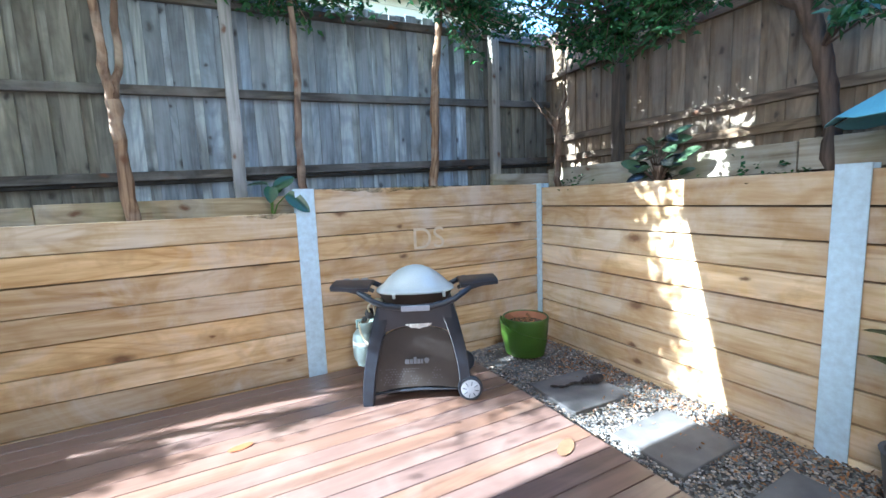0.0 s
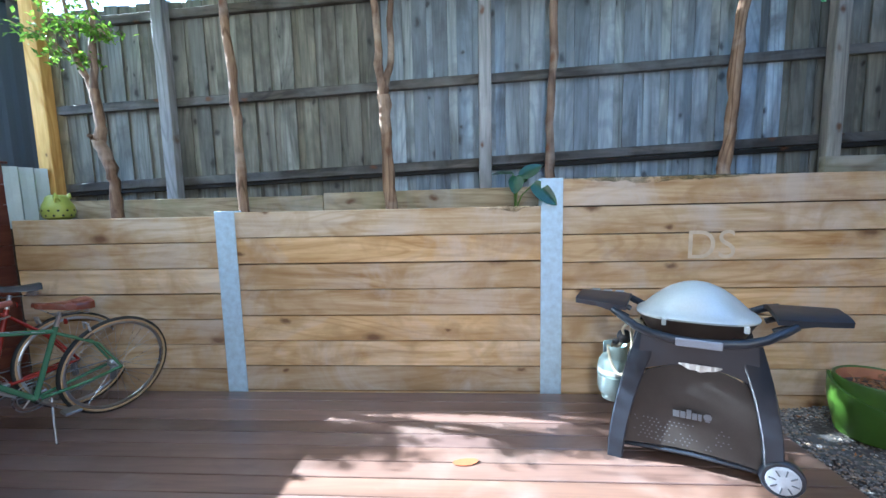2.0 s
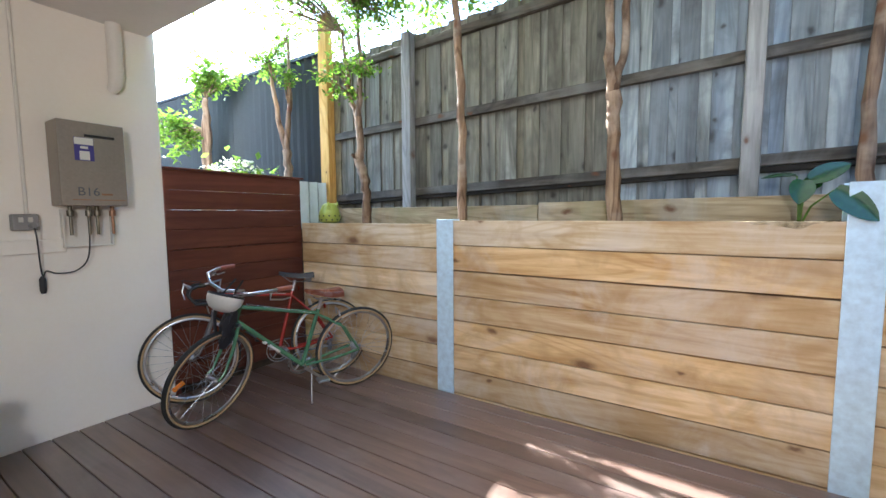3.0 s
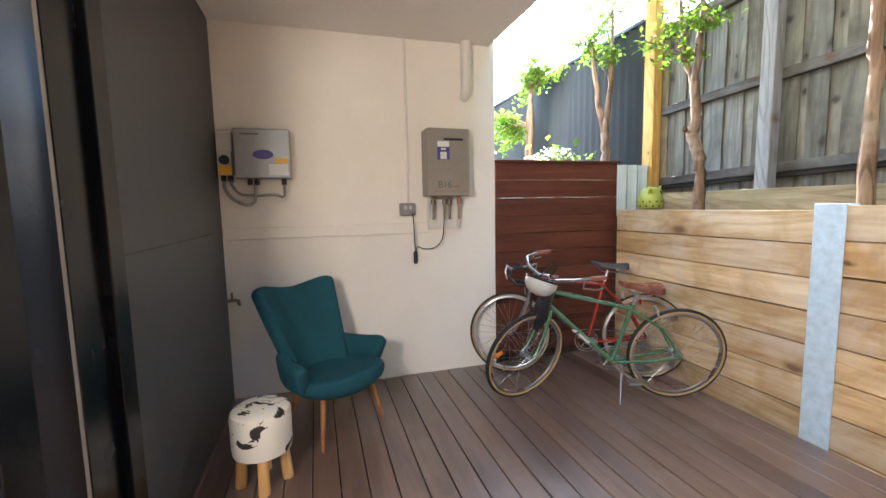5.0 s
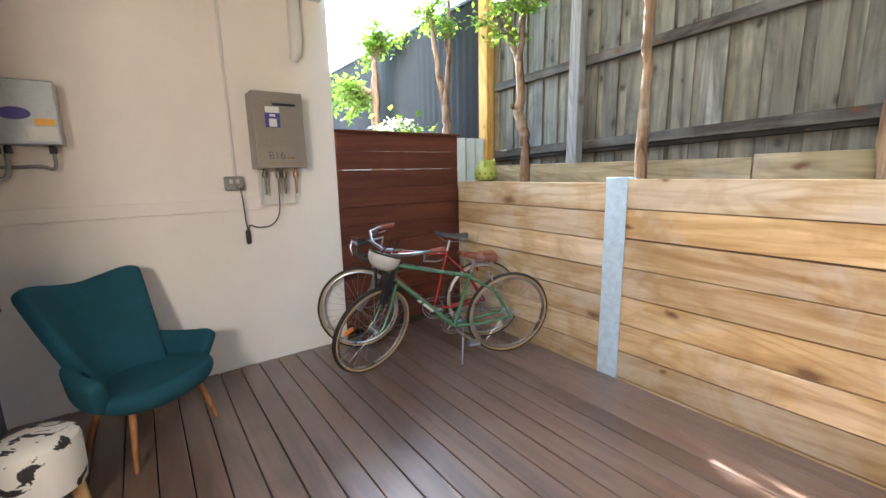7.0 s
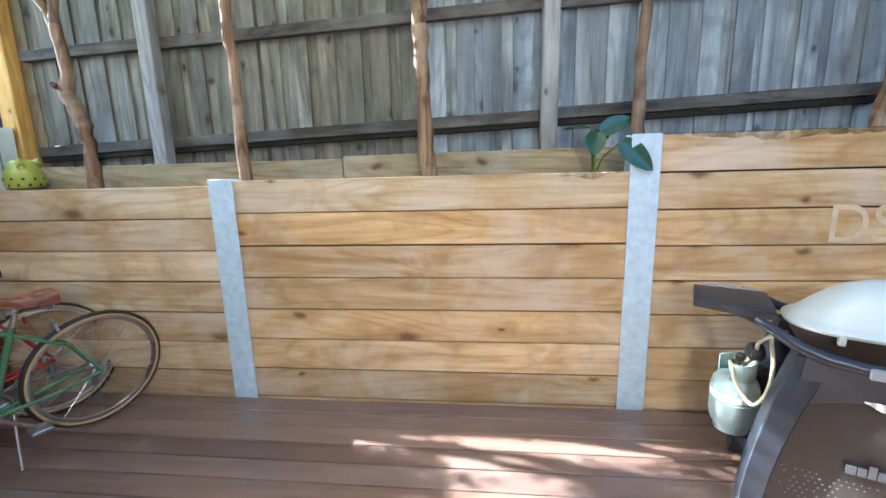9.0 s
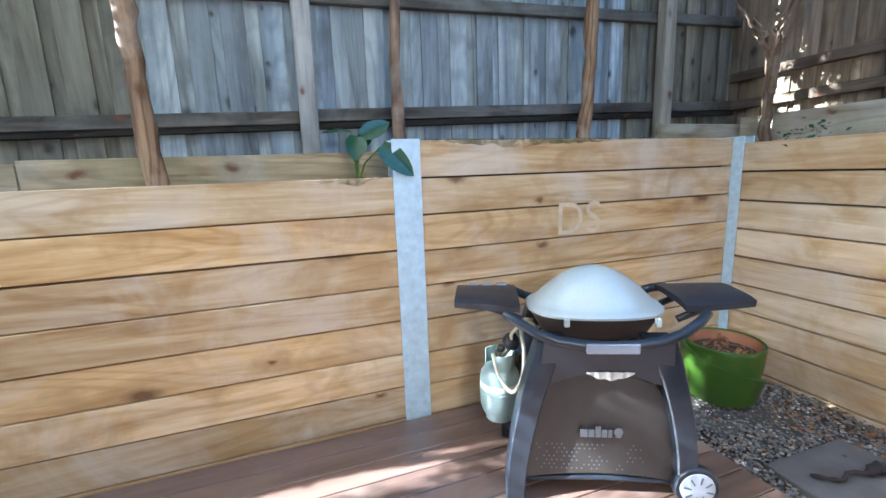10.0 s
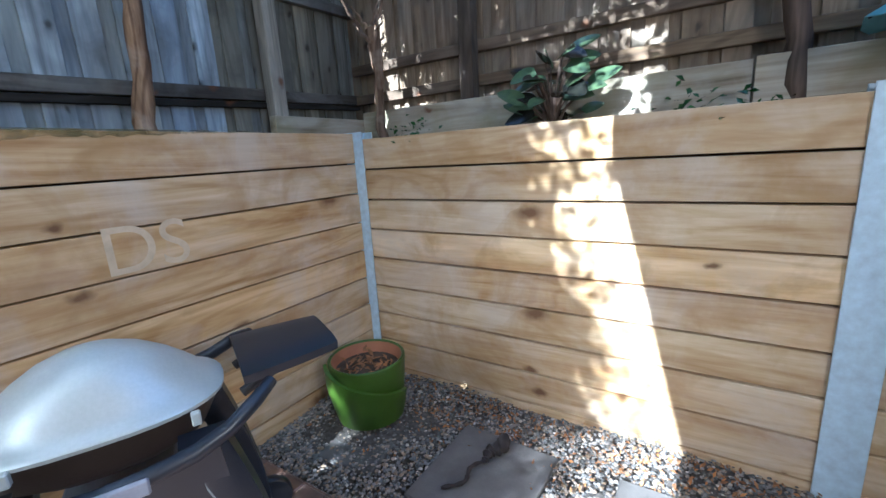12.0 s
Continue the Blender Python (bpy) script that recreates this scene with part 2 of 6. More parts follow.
# ---- mesh helpers ----
class Geo:
    """Vertices and faces gathered for one mesh."""

    def __init__(self):
        self.v, self.f = [], []

    def add(self, verts, faces, m=None):
        n = len(self.v)
        self.v += [tuple(m @ Vector(p)) if m else tuple(p) for p in verts]
        self.f += [tuple(i + n for i in face) for face in faces]
        return self

    def box(self, lo, hi, c=0.0, m=None):
        """A box between two corners, with its edges cut by c."""
        lo, hi = Vector(lo), Vector(hi)
        c = min(c, *[(hi[i] - lo[i]) * 0.45 for i in range(3)])
        if c <= 0:
            p = [(x, y, z) for x in (lo.x, hi.x) for y in (lo.y, hi.y) for z in (lo.z, hi.z)]
            return self.add(p, [(0, 1, 3, 2), (4, 6, 7, 5), (0, 4, 5, 1), (2, 3, 7, 6), (0, 2, 6, 4), (1, 5, 7, 3)], m)
        mid = (lo + hi) / 2
        pts, index = [], {}
        for sx in (-1, 1):
            for sy in (-1, 1):
                for sz in (-1, 1):
                    corner = Vector((hi.x if sx > 0 else lo.x, hi.y if sy > 0 else lo.y, hi.z if sz > 0 else lo.z))
                    for ax in range(3):
                        q = corner.copy()
                        for o in range(3):
                            if o != ax:
                                q[o] -= c * (sx, sy, sz)[o]
                        index[(sx, sy, sz, ax)] = len(pts)
                        pts.append(q)
        faces = []
        s2 = ((-1, -1), (1, -1), (1, 1), (-1, 1))
        for ax in range(3):
            a, b = [o for o in range(3) if o != ax]
            for s in (-1, 1):
                quad = []
                for u, w in s2:
                    k = [0, 0, 0]
                    k[ax], k[a], k[b] = s, u, w
                    quad.append(index[(*k, ax)])
                faces.append(quad)
        for ax in range(3):
            a, b = [o for o in range(3) if o != ax]
            for u, w in s2:
                quad = []
                for s, kind in ((-1, a), (1, a), (1, b), (-1, b)):
                    k = [0, 0, 0]
                    k[ax], k[a], k[b] = s, u, w
                    quad.append(index[(*k, kind)])
                faces.append(quad)
        for sx in (-1, 1):
            for sy in (-1, 1):
                for sz in (-1, 1):
                    faces.append([index[(sx, sy, sz, ax)] for ax in range(3)])
        fixed = []
        for face in faces:
            p = [pts[i] for i in face]
            n = (p[1] - p[0]).cross(p[2] - p[0])
            centre = sum(p, Vector()) / len(p)
            fixed.append(tuple(face) if n.dot(centre - mid) > 0 else tuple(reversed(face)))
        return self.add(pts, fixed, m)

    def tube(self, path, radius, n=8, caps=True, flat=1.0):
        """A round bar along points; radius may be one value or one a point."""
        path = [Vector(p) for p in path]
        radii = radius if isinstance(radius, (list, tuple)) else [radius] * len(path)
        ring0, start = None, len(self.v)
        up = None
        for i, p in enumerate(path):
            way = (path[min(i + 1, len(path) - 1)] - path[max(i - 1, 0)]).normalized()
            if up is None:
                up = Vector((0, 0, 1)) if abs(way.z) < 0.9 else Vector((1, 0, 0))
            side = way.cross(up).normalized()
            up = side.cross(way).normalized()
            for k in range(n):
                a = 2 * math.pi * k / n
                self.v.append(tuple(p + radii[i] * (math.cos(a) * side + flat * math.sin(a) * up)))
        for i in range(len(path) - 1):
            for k in range(n):
                a, b = start + i * n + k, start + i * n + (k + 1) % n
                self.f.append((a, b, b + n, a + n))
        if caps:
            self.f.append(tuple(start + k for k in reversed(range(n))))
            self.f.append(tuple(start + (len(path) - 1) * n + k for k in range(n)))
        return self

    def lathe(self, profile, n=24, m=None, arc=2 * math.pi, sx=1.0, sy=1.0):
        """A profile of (radius, z) turned about z."""
        start, verts, faces = 0, [], []
        for r, z in profile:
            for k in range(n):
                a = arc * k / n
                verts.append((r * math.cos(a) * sx, r * math.sin(a) * sy, z))
        for i in range(len(profile) - 1):
            for k in range(n):
                a, b = i * n + k, i * n + (k + 1) % n
                faces.append((a, b, b + n, a + n))
        if profile[0][0] > 1e-4:
            faces.append(tuple(reversed(range(n))))
        if profile[-1][0] > 1e-4:
            faces.append(tuple((len(profile) - 1) * n + k for k in range(n)))
        return self.add(verts, faces, m)

    def sheet(self, rows, thick=0.0, m=None):
        """A skin through rows of points, thickened along its normals."""
        nr, nc = len(rows), len(rows[0])
        P = [[Vector(p) for p in r] for r in rows]
        top, low = [], []
        for i in range(nr):
            for j in range(nc):
                du = P[i][min(j + 1, nc - 1)] - P[i][max(j - 1, 0)]
                dv = P[min(i + 1, nr - 1)][j] - P[max(i - 1, 0)][j]
                nn = du.cross(dv)
                nn = nn.normalized() if nn.length > 1e-9 else Vector((0, 0, 1))
                top.append(P[i][j] + nn * thick / 2)
                low.append(P[i][j] - nn * thick / 2)
        faces = []
        N = nr * nc
        for i in range(nr - 1):
            for j in range(nc - 1):
                a = i * nc + j
                faces.append((a, a + 1, a + nc + 1, a + nc))
                if thick:
                    faces.append((N + a, N + a + nc, N + a + nc + 1, N + a + 1))
        if thick:
            rim = [j for j in range(nc)] + [i * nc + nc - 1 for i in range(1, nr)] + [(nr - 1) * nc + j for j in reversed(range(nc - 1))] + [i * nc for i in reversed(range(1, nr - 1))]
            for a, b in zip(rim, rim[1:] + rim[:1]):
                faces.append((b, a, N + a, N + b))
        return self.add(top + (low if thick else []), faces, m)

    def mesh(self, name, material, smooth=False):
        me = bpy.data.meshes.new(name)
        me.from_pydata(self.v, [], self.f)
        me.materials.append(material)
        if smooth:
            me.polygons.foreach_set("use_smooth", [True] * len(me.polygons))
            me.update()
            me.set_sharp_from_angle(angle=radians(42))
        return me


def part(name, geo, material, parent=None, label="", smooth=False, at=None):
    me = geo if isinstance(geo, bpy.types.Mesh) else geo.mesh(name, material, smooth)
    ob = new(name, me)
    if parent:
        ob.parent = parent
    if at is not None:
        ob.matrix_basis = at
    if label:
        ob["label"] = label
    return ob


def thing(name, label, category, at=None, group="", kind=""):
    """An empty at a thing's base, to carry its parts."""
    ob = new(name)
    ob.empty_display_size = 0.1
    if at is not None:
        ob.matrix_basis = at
    return tagged(ob, label, category, group, kind)


def rounded(ob, width=0.004, segments=2):
    b = ob.modifiers.new("bevel", "BEVEL")
    b.width, b.segments, b.limit_method = width, segments, "ANGLE"
    return ob


def arc_points(c, r, a0, a1, n, u=Vector((1, 0, 0)), w=Vector((0, 0, 1))):
    return [Vector(c) + r * (math.cos(radians(a0 + (a1 - a0) * i / (n - 1))) * u + math.sin(radians(a0 + (a1 - a0) * i / (n - 1))) * w) for i in range(n)]


def flowing(pts, steps=6):
    """A smooth curve through the points."""
    p = [Vector(a) for a in pts]
    p = [2 * p[0] - p[1]] + p + [2 * p[-1] - p[-2]]
    path = []
    for i in range(1, len(p) - 2):
        for k in range(steps):
            t = k / steps
            path.append(0.5 * (2 * p[i] + (p[i + 1] - p[i - 1]) * t + (2 * p[i - 1] - 5 * p[i] + 4 * p[i + 1] - p[i + 2]) * t * t + (3 * p[i] - p[i - 1] - 3 * p[i + 1] + p[i + 2]) * t ** 3))
    return path + [p[-2]]


rng = random.Random(7)

# ---- large structure ----
WEST, SOUTH, EAST = -4.13, -3.4, 2.505

# ground that reaches the horizon, below the terraces
tagged(part("ground", Geo().box((-60, -60, -0.6), (60, 60, -0.25)), SOIL), "dark bare soil under and round the yard", "ground", kind="structure")
gravel_bed = tagged(part("gravel_ground", Geo().box((1.345, -5.2, -0.3), (EAST + 0.02, 0.02, -0.135)), GRAVELBED), "dusty grey bed under loose gravel", "ground", kind="structure")


def terrace(name, lo, hi):
    g = Geo()
    nx, ny = max(2, int((hi[0] - lo[0]) / 0.12)), max(2, int((hi[1] - lo[1]) / 0.12))
    rows = []
    for j in range(ny + 1):
        row = []
        for i in range(nx + 1):
            x, y = lo[0] + (hi[0] - lo[0]) * i / nx, lo[1] + (hi[1] - lo[1]) * j / ny
            row.append((x, y, hi[2] - 0.02 + 0.03 * noise.noise((x * 3, y * 3, 1.7))))
        rows.append(row)
    g.sheet(rows)
    g.box((lo[0], lo[1], lo[2]), (hi[0], hi[1], hi[2] - 0.07))
    return tagged(part(name, g, SOIL, smooth=True), "dark garden soil of the raised bed", "soil", kind="structure")


terrace("soil_bed", (-4.1, 0.1, -0.25), (0.08, 0.6, 1.36))
terrace("soil_bed", (0.08, 0.1, -0.25), (3.2, 0.6, 1.55))
terrace("soil_bed", (EAST + 0.09, -5.2, -0.25), (3.3, 0.1, 1.5))
terrace("soil_bed", (-12.0, -3.0, -0.25), (-4.35, 0.6, 1.5))

# house: rendered side wall, dark facade, soffit
tagged(part("wall_west", Geo().box((WEST - 0.22, -6.4, -0.3), (WEST, -1.225, 2.9), 0.006), RENDER), "cream rendered side wall of the house", "wall", kind="structure")
tagged(part("wall_south", Geo().box((WEST, SOUTH - 0.2, -0.3), (-2.46, SOUTH, 2.76)), CLAD), "smooth dark grey sheet cladding", "wall", kind="structure")
tagged(part("ceiling", Geo().box((WEST - 0.25, -6.4, 2.76), (0.5, -1.27, 3.05), 0.01), SOFFIT), "off-white painted soffit over the deck", "ceiling", kind="structure")
# unseen mass added above the soffit to shade the east fence and tier
tagged(part("wall_upper", Geo().box((WEST - 0.22, -6.4, 3.05), (0.45, -1.31, 6.9)), RENDER), "unseen rendered block over the soffit, added to block sun", "wall", kind="structure")
def copies(name, mesh, parent, places):
    return [part(name, mesh, None, parent, at=m) for m in places]


def sleeper_mesh(name, length, high=0.1915, thick=0.075, material=None, cut=0.003):
    return Geo().box((-length / 2, 0, 0), (length / 2, thick, high), cut).mesh(name, material or PINE)


# retaining walls of stacked sleepers
wall_back = thing("wall_north", "retaining wall of stacked pale pine sleepers", "retaining wall", kind="structure")
wall_right = thing("wall_east", "retaining wall of stacked pale pine sleepers", "retaining wall", kind="structure")
me_a, me_b, me_c, me_d = (sleeper_mesh("sleeper", n) for n in (1.70, 2.33, 2.36, 2.46))
jit = lambda s=0.004: rng.uniform(-s, s)
for k in range(8):
    z = 1.2 - 0.2 * k
    copies("sleeper", me_a, wall_back, [pose(-3.22, 0.014 + jit(), z - 0.027 + jit(0.002), jit(0.5), 0, jit(0.08))])
    copies("sleeper", me_b, wall_back, [pose(-1.133, 0.014 + jit(), z + jit(0.002), jit(0.5), 0, jit(0.08))])
for k in range(9):
    z = 1.386 - 0.2 * k
    copies("sleeper", me_c, wall_back, [pose(1.325, 0.014 + jit(), z + jit(0.002), jit(0.5), 0, jit(0.08))])
    z = 1.346 - 0.203 * k
    copies("sleeper", me_d, wall_right, [pose(EAST + 0.014 + jit(), -1.27, z, jit(0.5), 0, -90 + jit(0.08))])
    copies("sleeper", me_d, wall_right, [pose(EAST + 0.014 + jit(), -3.85, z, jit(0.5), 0, -90 + jit(0.08))])
# low upper tier behind
tier = thing("wall_tier", "low second row of weathered pine sleepers", "retaining wall", kind="structure")
copies("sleeper", sleeper_mesh("sleeper", 2.4, 0.2, 0.06, PINE_OLD), tier, [pose(-2.9, 0.34, 1.31), pose(-0.49, 0.335, 1.335, 0, -0.4)])
copies("sleeper", sleeper_mesh("sleeper", 2.4, 0.2, 0.06, PINE_OLD), tier, [pose(2.88, -0.95, 1.55, 0, 0, -90), pose(2.88, -3.36, 1.56, 0, 0, -90)])
copies("sleeper", sleeper_mesh("sleeper", 1.2, 0.16, 0.06, PINE_OLD), tier, [pose(2.75, 0.32, 1.55)])


def steel_post(at, high, low=-0.2):
    g = Geo()
    g.box((0, 0, low), (0.154, 0.009, high), 0.002)
    g.box((0, 0.1, low), (0.154, 0.109, high), 0.002)
    g.box((0.072, 0.009, low), (0.082, 0.1, high))
    ob = part("retaining_post", g, STEEL, at=at)
    return tagged(ob, "pale blue-grey galvanised steel retaining post, dirt-flecked", "post", "posts of the retaining walls")


steel_post(pose(-2.419, 0, 0), 1.402)
steel_post(pose(0.002, 0, 0), 1.585)
steel_post(pose(EAST, 0.095, 0, 0, 0, -90), 1.585, -0.3)
steel_post(pose(EAST - 0.004, -2.487, 0, 0, 0, -90), 1.57, -0.3)


# paling fences
def fence(name, label, at, length, posts, rails, base, top, paling, shade_from=99.0, shade_to=-1.0, seed=3, rail=RAIL, post=FPOST, slope=0.0, datum=0.0, step=0.0925, batten=None):
    """Board-on-board palings on rails that run from post to post; the whole climbs by slope from datum on."""
    r = random.Random(seed)
    f = thing(name, label, "fence", at)
    lean = -math.degrees(math.atan(slope))
    widths = (0.118, 0.127, 0.122, 0.14, 0.138, 0.142)
    mesh, olive = ([Geo().box((-w / 2, 0, base), (w / 2, 0.014, top), 0.002).mesh("paling", m) for w in widths] for m in (paling, PALING_SHADED))
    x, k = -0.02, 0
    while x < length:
        part("paling", (mesh if shade_to < x < shade_from else olive)[r.randrange(3) + 3 * (k % 2)], None, f, at=pose(x, 0.056 + 0.018 * (k % 2), slope * (x - datum) + r.uniform(-0.025, 0.012), 0, r.uniform(-0.3, 0.3), r.uniform(-1.5, 1.5)))
        x, k = x + r.uniform(step - 0.005, step + 0.005), k + 1
    ends = [0.0, *posts, length]
    for z in rails:
        for lo, hi in zip(ends, ends[1:]):
            mid_x = (lo + hi) / 2
            part("rail", Geo().box((lo - mid_x, 0.006, -0.036), (hi - mid_x, 0.056, 0.036), 0.004), rail, f, at=pose(mid_x, 0, z + slope * (mid_x - datum) + r.uniform(-0.006, 0.006), 0, lean + r.uniform(-0.15, 0.15)))
    # a dark strip under the lowest rail, put in as its shadow line
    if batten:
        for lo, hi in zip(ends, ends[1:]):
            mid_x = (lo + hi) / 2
            part("batten", Geo().box((lo - mid_x, 0.018, -0.036), (hi - mid_x, 0.056, 0.0), 0.003), batten, f, "dark strip painting the shade under the rail", at=pose(mid_x, 0, rails[0] - 0.037 + slope * (mid_x - datum), 0, lean))
    for px in posts:
        part("post", Geo().box((-0.05, -0.085, base - 0.05), (0.05, 0.006, top - 0.03), 0.006), post, f, at=pose(px, 0, slope * (px - datum), 0, r.uniform(-0.4, 0.4)))
    return f


# both ends take the darker palings, which paint in the crowns' shade
fence("paling_fence", "tall grey weathered timber paling fence", pose(-4.05, 0.47, 0), 7.2, (1.03, 3.67, 6.31), (1.755, 2.415, 3.12), 1.3, 3.25, PALING, shade_from=5.95, shade_to=2.85, slope=0.036, datum=3.65, batten=RAIL_SHADE)
fence("paling_fence", "brown weathered timber paling fence", pose(3.06, 0.5, 0, 0, 0, -90), 5.6, (1.1, 3.7), (1.88, 2.1, 2.85), 1.45, 3.35, PALING_BROWN, seed=5, rail=RAIL_BROWN, post=POST_BROWN)

# deck, every board a piece
deck = thing("floor", "reddish brown decking boards, worn and dusty", "deck", kind="structure")
part("bearer", Geo().box((WEST, SOUTH - 0.6, -0.25), (1.3, -0.03, -0.055)), ALU, deck)
board = Geo().box((-2.745, -0.0675, -0.03), (2.745, 0.0675, 0.0), 0.003).mesh("deck_board", DECK)
for k in range(27):
    part("deck_board", board, None, deck, at=pose(WEST + 2.75 + jit(0.004), -0.085 - 0.1405 * k, jit(0.001)))
part("deck_edge", Geo().box((1.362, -3.9, -0.2), (1.382, -0.02, -0.012), 0.003), DECK, deck)

# stained slat screen beside the house wall
screen = thing("slat_screen", "dark red-brown stained horizontal slat screen", "screen", pose(WEST + 0.0, 0, 0))
slat = Geo().box((-0.645, 0, 0), (0.645, 0.022, 0.1575), 0.004).mesh("slat", SLAT)
for k in range(11):
    part("slat", slat, None, screen, at=pose(-0.022, -0.572, 1.652 - 0.1595 * k - (0.005 if k > 3 else 0), 0, jit(0.03), 90))
part("cap", Geo().box((-0.05, -1.23, 1.808), (0.012, 0.09, 1.826), 0.003), SLAT, screen)
for y in (-1.19, -0.58, 0.03):
    part("batten", Geo().box((-0.075, y - 0.02, -0.05), (-0.024, y + 0.02, 1.79), 0.003), SLAT, screen)

# dark sheet fence beyond the screen
def corrugated(name, x0, x1, z0, z1, material, depth=0.028, pitch=0.12):
    n = int((x1 - x0) / (pitch / 4))
    rows = []
    for z in (z0, z1):
        rows.append([(x0 + (x1 - x0) * i / n, depth * (1, 0.2, -1, 0.2)[i % 4], z) for i in range(n + 1)])
    return Geo().sheet(rows, 0.003)


sheet = thing("sheet_fence", "dark blue-grey ribbed steel sheet fence", "fence", pose(0, 0.5, 0))
part("panel", corrugated("panel", -12, -4.2, 1.75, 3.22, COLORBOND), COLORBOND, sheet)
part("panel", corrugated("panel", -12, -4.2, 1.2, 1.75, ZINC), ZINC, sheet)
part("capping", Geo().box((-12, -0.03, 3.21), (-4.19, 0.03, 3.25), 0.004), COLORBOND, sheet)
tagged(part("corner_post", Geo().box((-4.19, 0.39, 1.2), (-4.06, 0.49, 3.5), 0.006), YELLOW_POST), "new yellow timber post at the end of the fence", "post")
tagged(part("zinc_flashing", corrugated("zinc_flashing", 0.0, 0.36, 1.3, 1.79, ZINC), ZINC, at=pose(WEST + 0.02, 0.06, 0, 0, 0, 90)), "pale grey ribbed metal sheet beside the screen", "metal sheet")

# ---- facade fittings ----
frame_door = thing("door_1", "black aluminium sliding door standing half open", "door", kind="structure")
GLASS, gnt, gb = nodes_of("door_glass")
gb.inputs["Transmission Weight"].default_value, gb.inputs["Roughness"].default_value, gb.inputs["IOR"].default_value = 1.0, 0.0, 1.45
gb.inputs["Base Color"].default_value = (0.93, 0.96, 0.95, 1)


def bar(name, lo, hi, material, parent, cut=0.004, label=""):
    return part(name, Geo().box(lo, hi, cut), material, parent, label)


bar("jamb", (-2.46, SOUTH - 0.14, 0), (-2.35, SOUTH + 0.014, 2.36), ALU, frame_door)
bar("jamb", (-2.35, SOUTH - 0.14, 0), (-2.215, SOUTH - 0.012, 2.36), ALU, frame_door)
bar("jamb", (-2.215, SOUTH - 0.14, 0), (-2.135, SOUTH, 2.36), ALU, frame_door)
CREAM_EDGE = plain("cream_edge", (0.24, 0.21, 0.17), 0.6, 0, 0.1, 6, 0.05)
bar("seal", (-2.135, SOUTH - 0.012, 0), (-2.13, SOUTH - 0.002, 2.36), CREAM_EDGE, frame_door, 0.002, "thin cream edge strip")
bar("jamb", (1.0, SOUTH - 0.14, 0), (1.1, SOUTH + 0.012, 2.36), ALU, frame_door)
bar("head", (-2.46, SOUTH - 0.14, 2.36), (1.1, SOUTH + 0.012, 2.46), ALU, frame_door)
bar("track", (-2.118, SOUTH - 0.13, -0.012), (1.0, SOUTH - 0.01, 0.004), ALU, frame_door)
leaf_panel = part("sash", Geo().box((-2.0, SOUTH - 0.075, 0.006), (-1.86, SOUTH - 0.03, 2.35), 0.003).box((-1.24, SOUTH - 0.075, 0.006), (-1.17, SOUTH - 0.03, 2.35), 0.003).box((-1.86, SOUTH - 0.075, 0.006), (-1.24, SOUTH - 0.03, 0.09), 0.003).box((-1.86, SOUTH - 0.075, 2.28), (-1.24, SOUTH - 0.03, 2.35), 0.003), ALU, frame_door)
pane = part("pane", Geo().box((-1.86, SOUTH - 0.056, 0.09), (-1.24, SOUTH - 0.05, 2.28)), GLASS, leaf_panel)
pane.visible_shadow = False
tagged(part("wall_above_door", Geo().box((-2.46, SOUTH - 0.2, 2.46), (4.2, SOUTH, 2.76)), CLAD), "dark grey sheet over the door", "wall", kind="structure")
tagged(part("wall_beside_door", Geo().box((1.1, SOUTH - 0.2, -0.3), (4.2, SOUTH, 2.46)), CLAD), "dark grey sheet cladding", "wall", kind="structure")
part("joint", Geo().box((WEST + 0.002, SOUTH + 0.0005, 1.275), (-2.47, SOUTH + 0.0015, 1.281)), ALU, bpy.data.objects["wall_south"])

# plain room behind the door
ROOMW = plain("room_wall", (0.72, 0.66, 0.56), 0.8, 0, 0.04, 1.5, 0.1)
ROOMF = timber("room_floor", (0.4, 0.27, 0.16), (0.32, 0.2, 0.11), (0.22, 0.13, 0.07), knots=False, rough=0.4, stain=0.1)
CURTAIN = plain("mattress_cloth", (0.66, 0.6, 0.5), 0.9, 0, 0.08, 5, 0.3)
tagged(part("room_floor", Geo().box((WEST, -6.4, -0.3), (4.2, SOUTH - 0.135, -0.012)), ROOMF), "timber floor of the room indoors", "floor", kind="structure")
tagged(part("room_wall", Geo().box((WEST, -6.6, -0.3), (4.2, -6.4, 3.0)), ROOMW), "plain cream wall of the room indoors", "wall", kind="structure")
tagged(part("room_wall", Geo().box((4.2, -6.6, -0.3), (4.4, -2.9, 3.0)), ROOMW), "plain cream side wall", "wall", kind="structure")
# added lining, its colour darkened to offset the strong light in the room
tagged(part("room_lining", Geo().box((WEST + 0.002, -6.398, -0.01), (WEST + 0.02, SOUTH - 0.202, 2.755)), plain("dimming_tan", (0.27, 0.18, 0.11), 0.8, 0, 0.06, 1.5, 0.1)), "tan lining added to dim the lit side wall of the room", "wall", kind="structure")
sofa = thing("daybed", "low bed with orange and blue bedding indoors", "bed", pose(-2.6, -4.9, -0.012))
BEDBLUE = plain("blue_cloth", (0.03, 0.09, 0.2), 0.9, 0, 0.2, 5, 0.4)
BEDORANGE = plain("orange_cloth", (0.45, 0.17, 0.05), 0.9, 0, 0.2, 5, 0.4)
rounded(part("mattress", Geo().box((-0.9, -0.6, 0.25), (0.9, 0.6, 0.5), 0.05), CURTAIN, sofa), 0.03)
rounded(part("base", Geo().box((-0.85, -0.55, 0.0), (0.85, 0.55, 0.25), 0.01), ROOMF, sofa))
rounded(part("blanket", Geo().box((-0.92, -0.62, 0.5), (0.3, 0.62, 0.56), 0.025), BEDORANGE, sofa), 0.02)
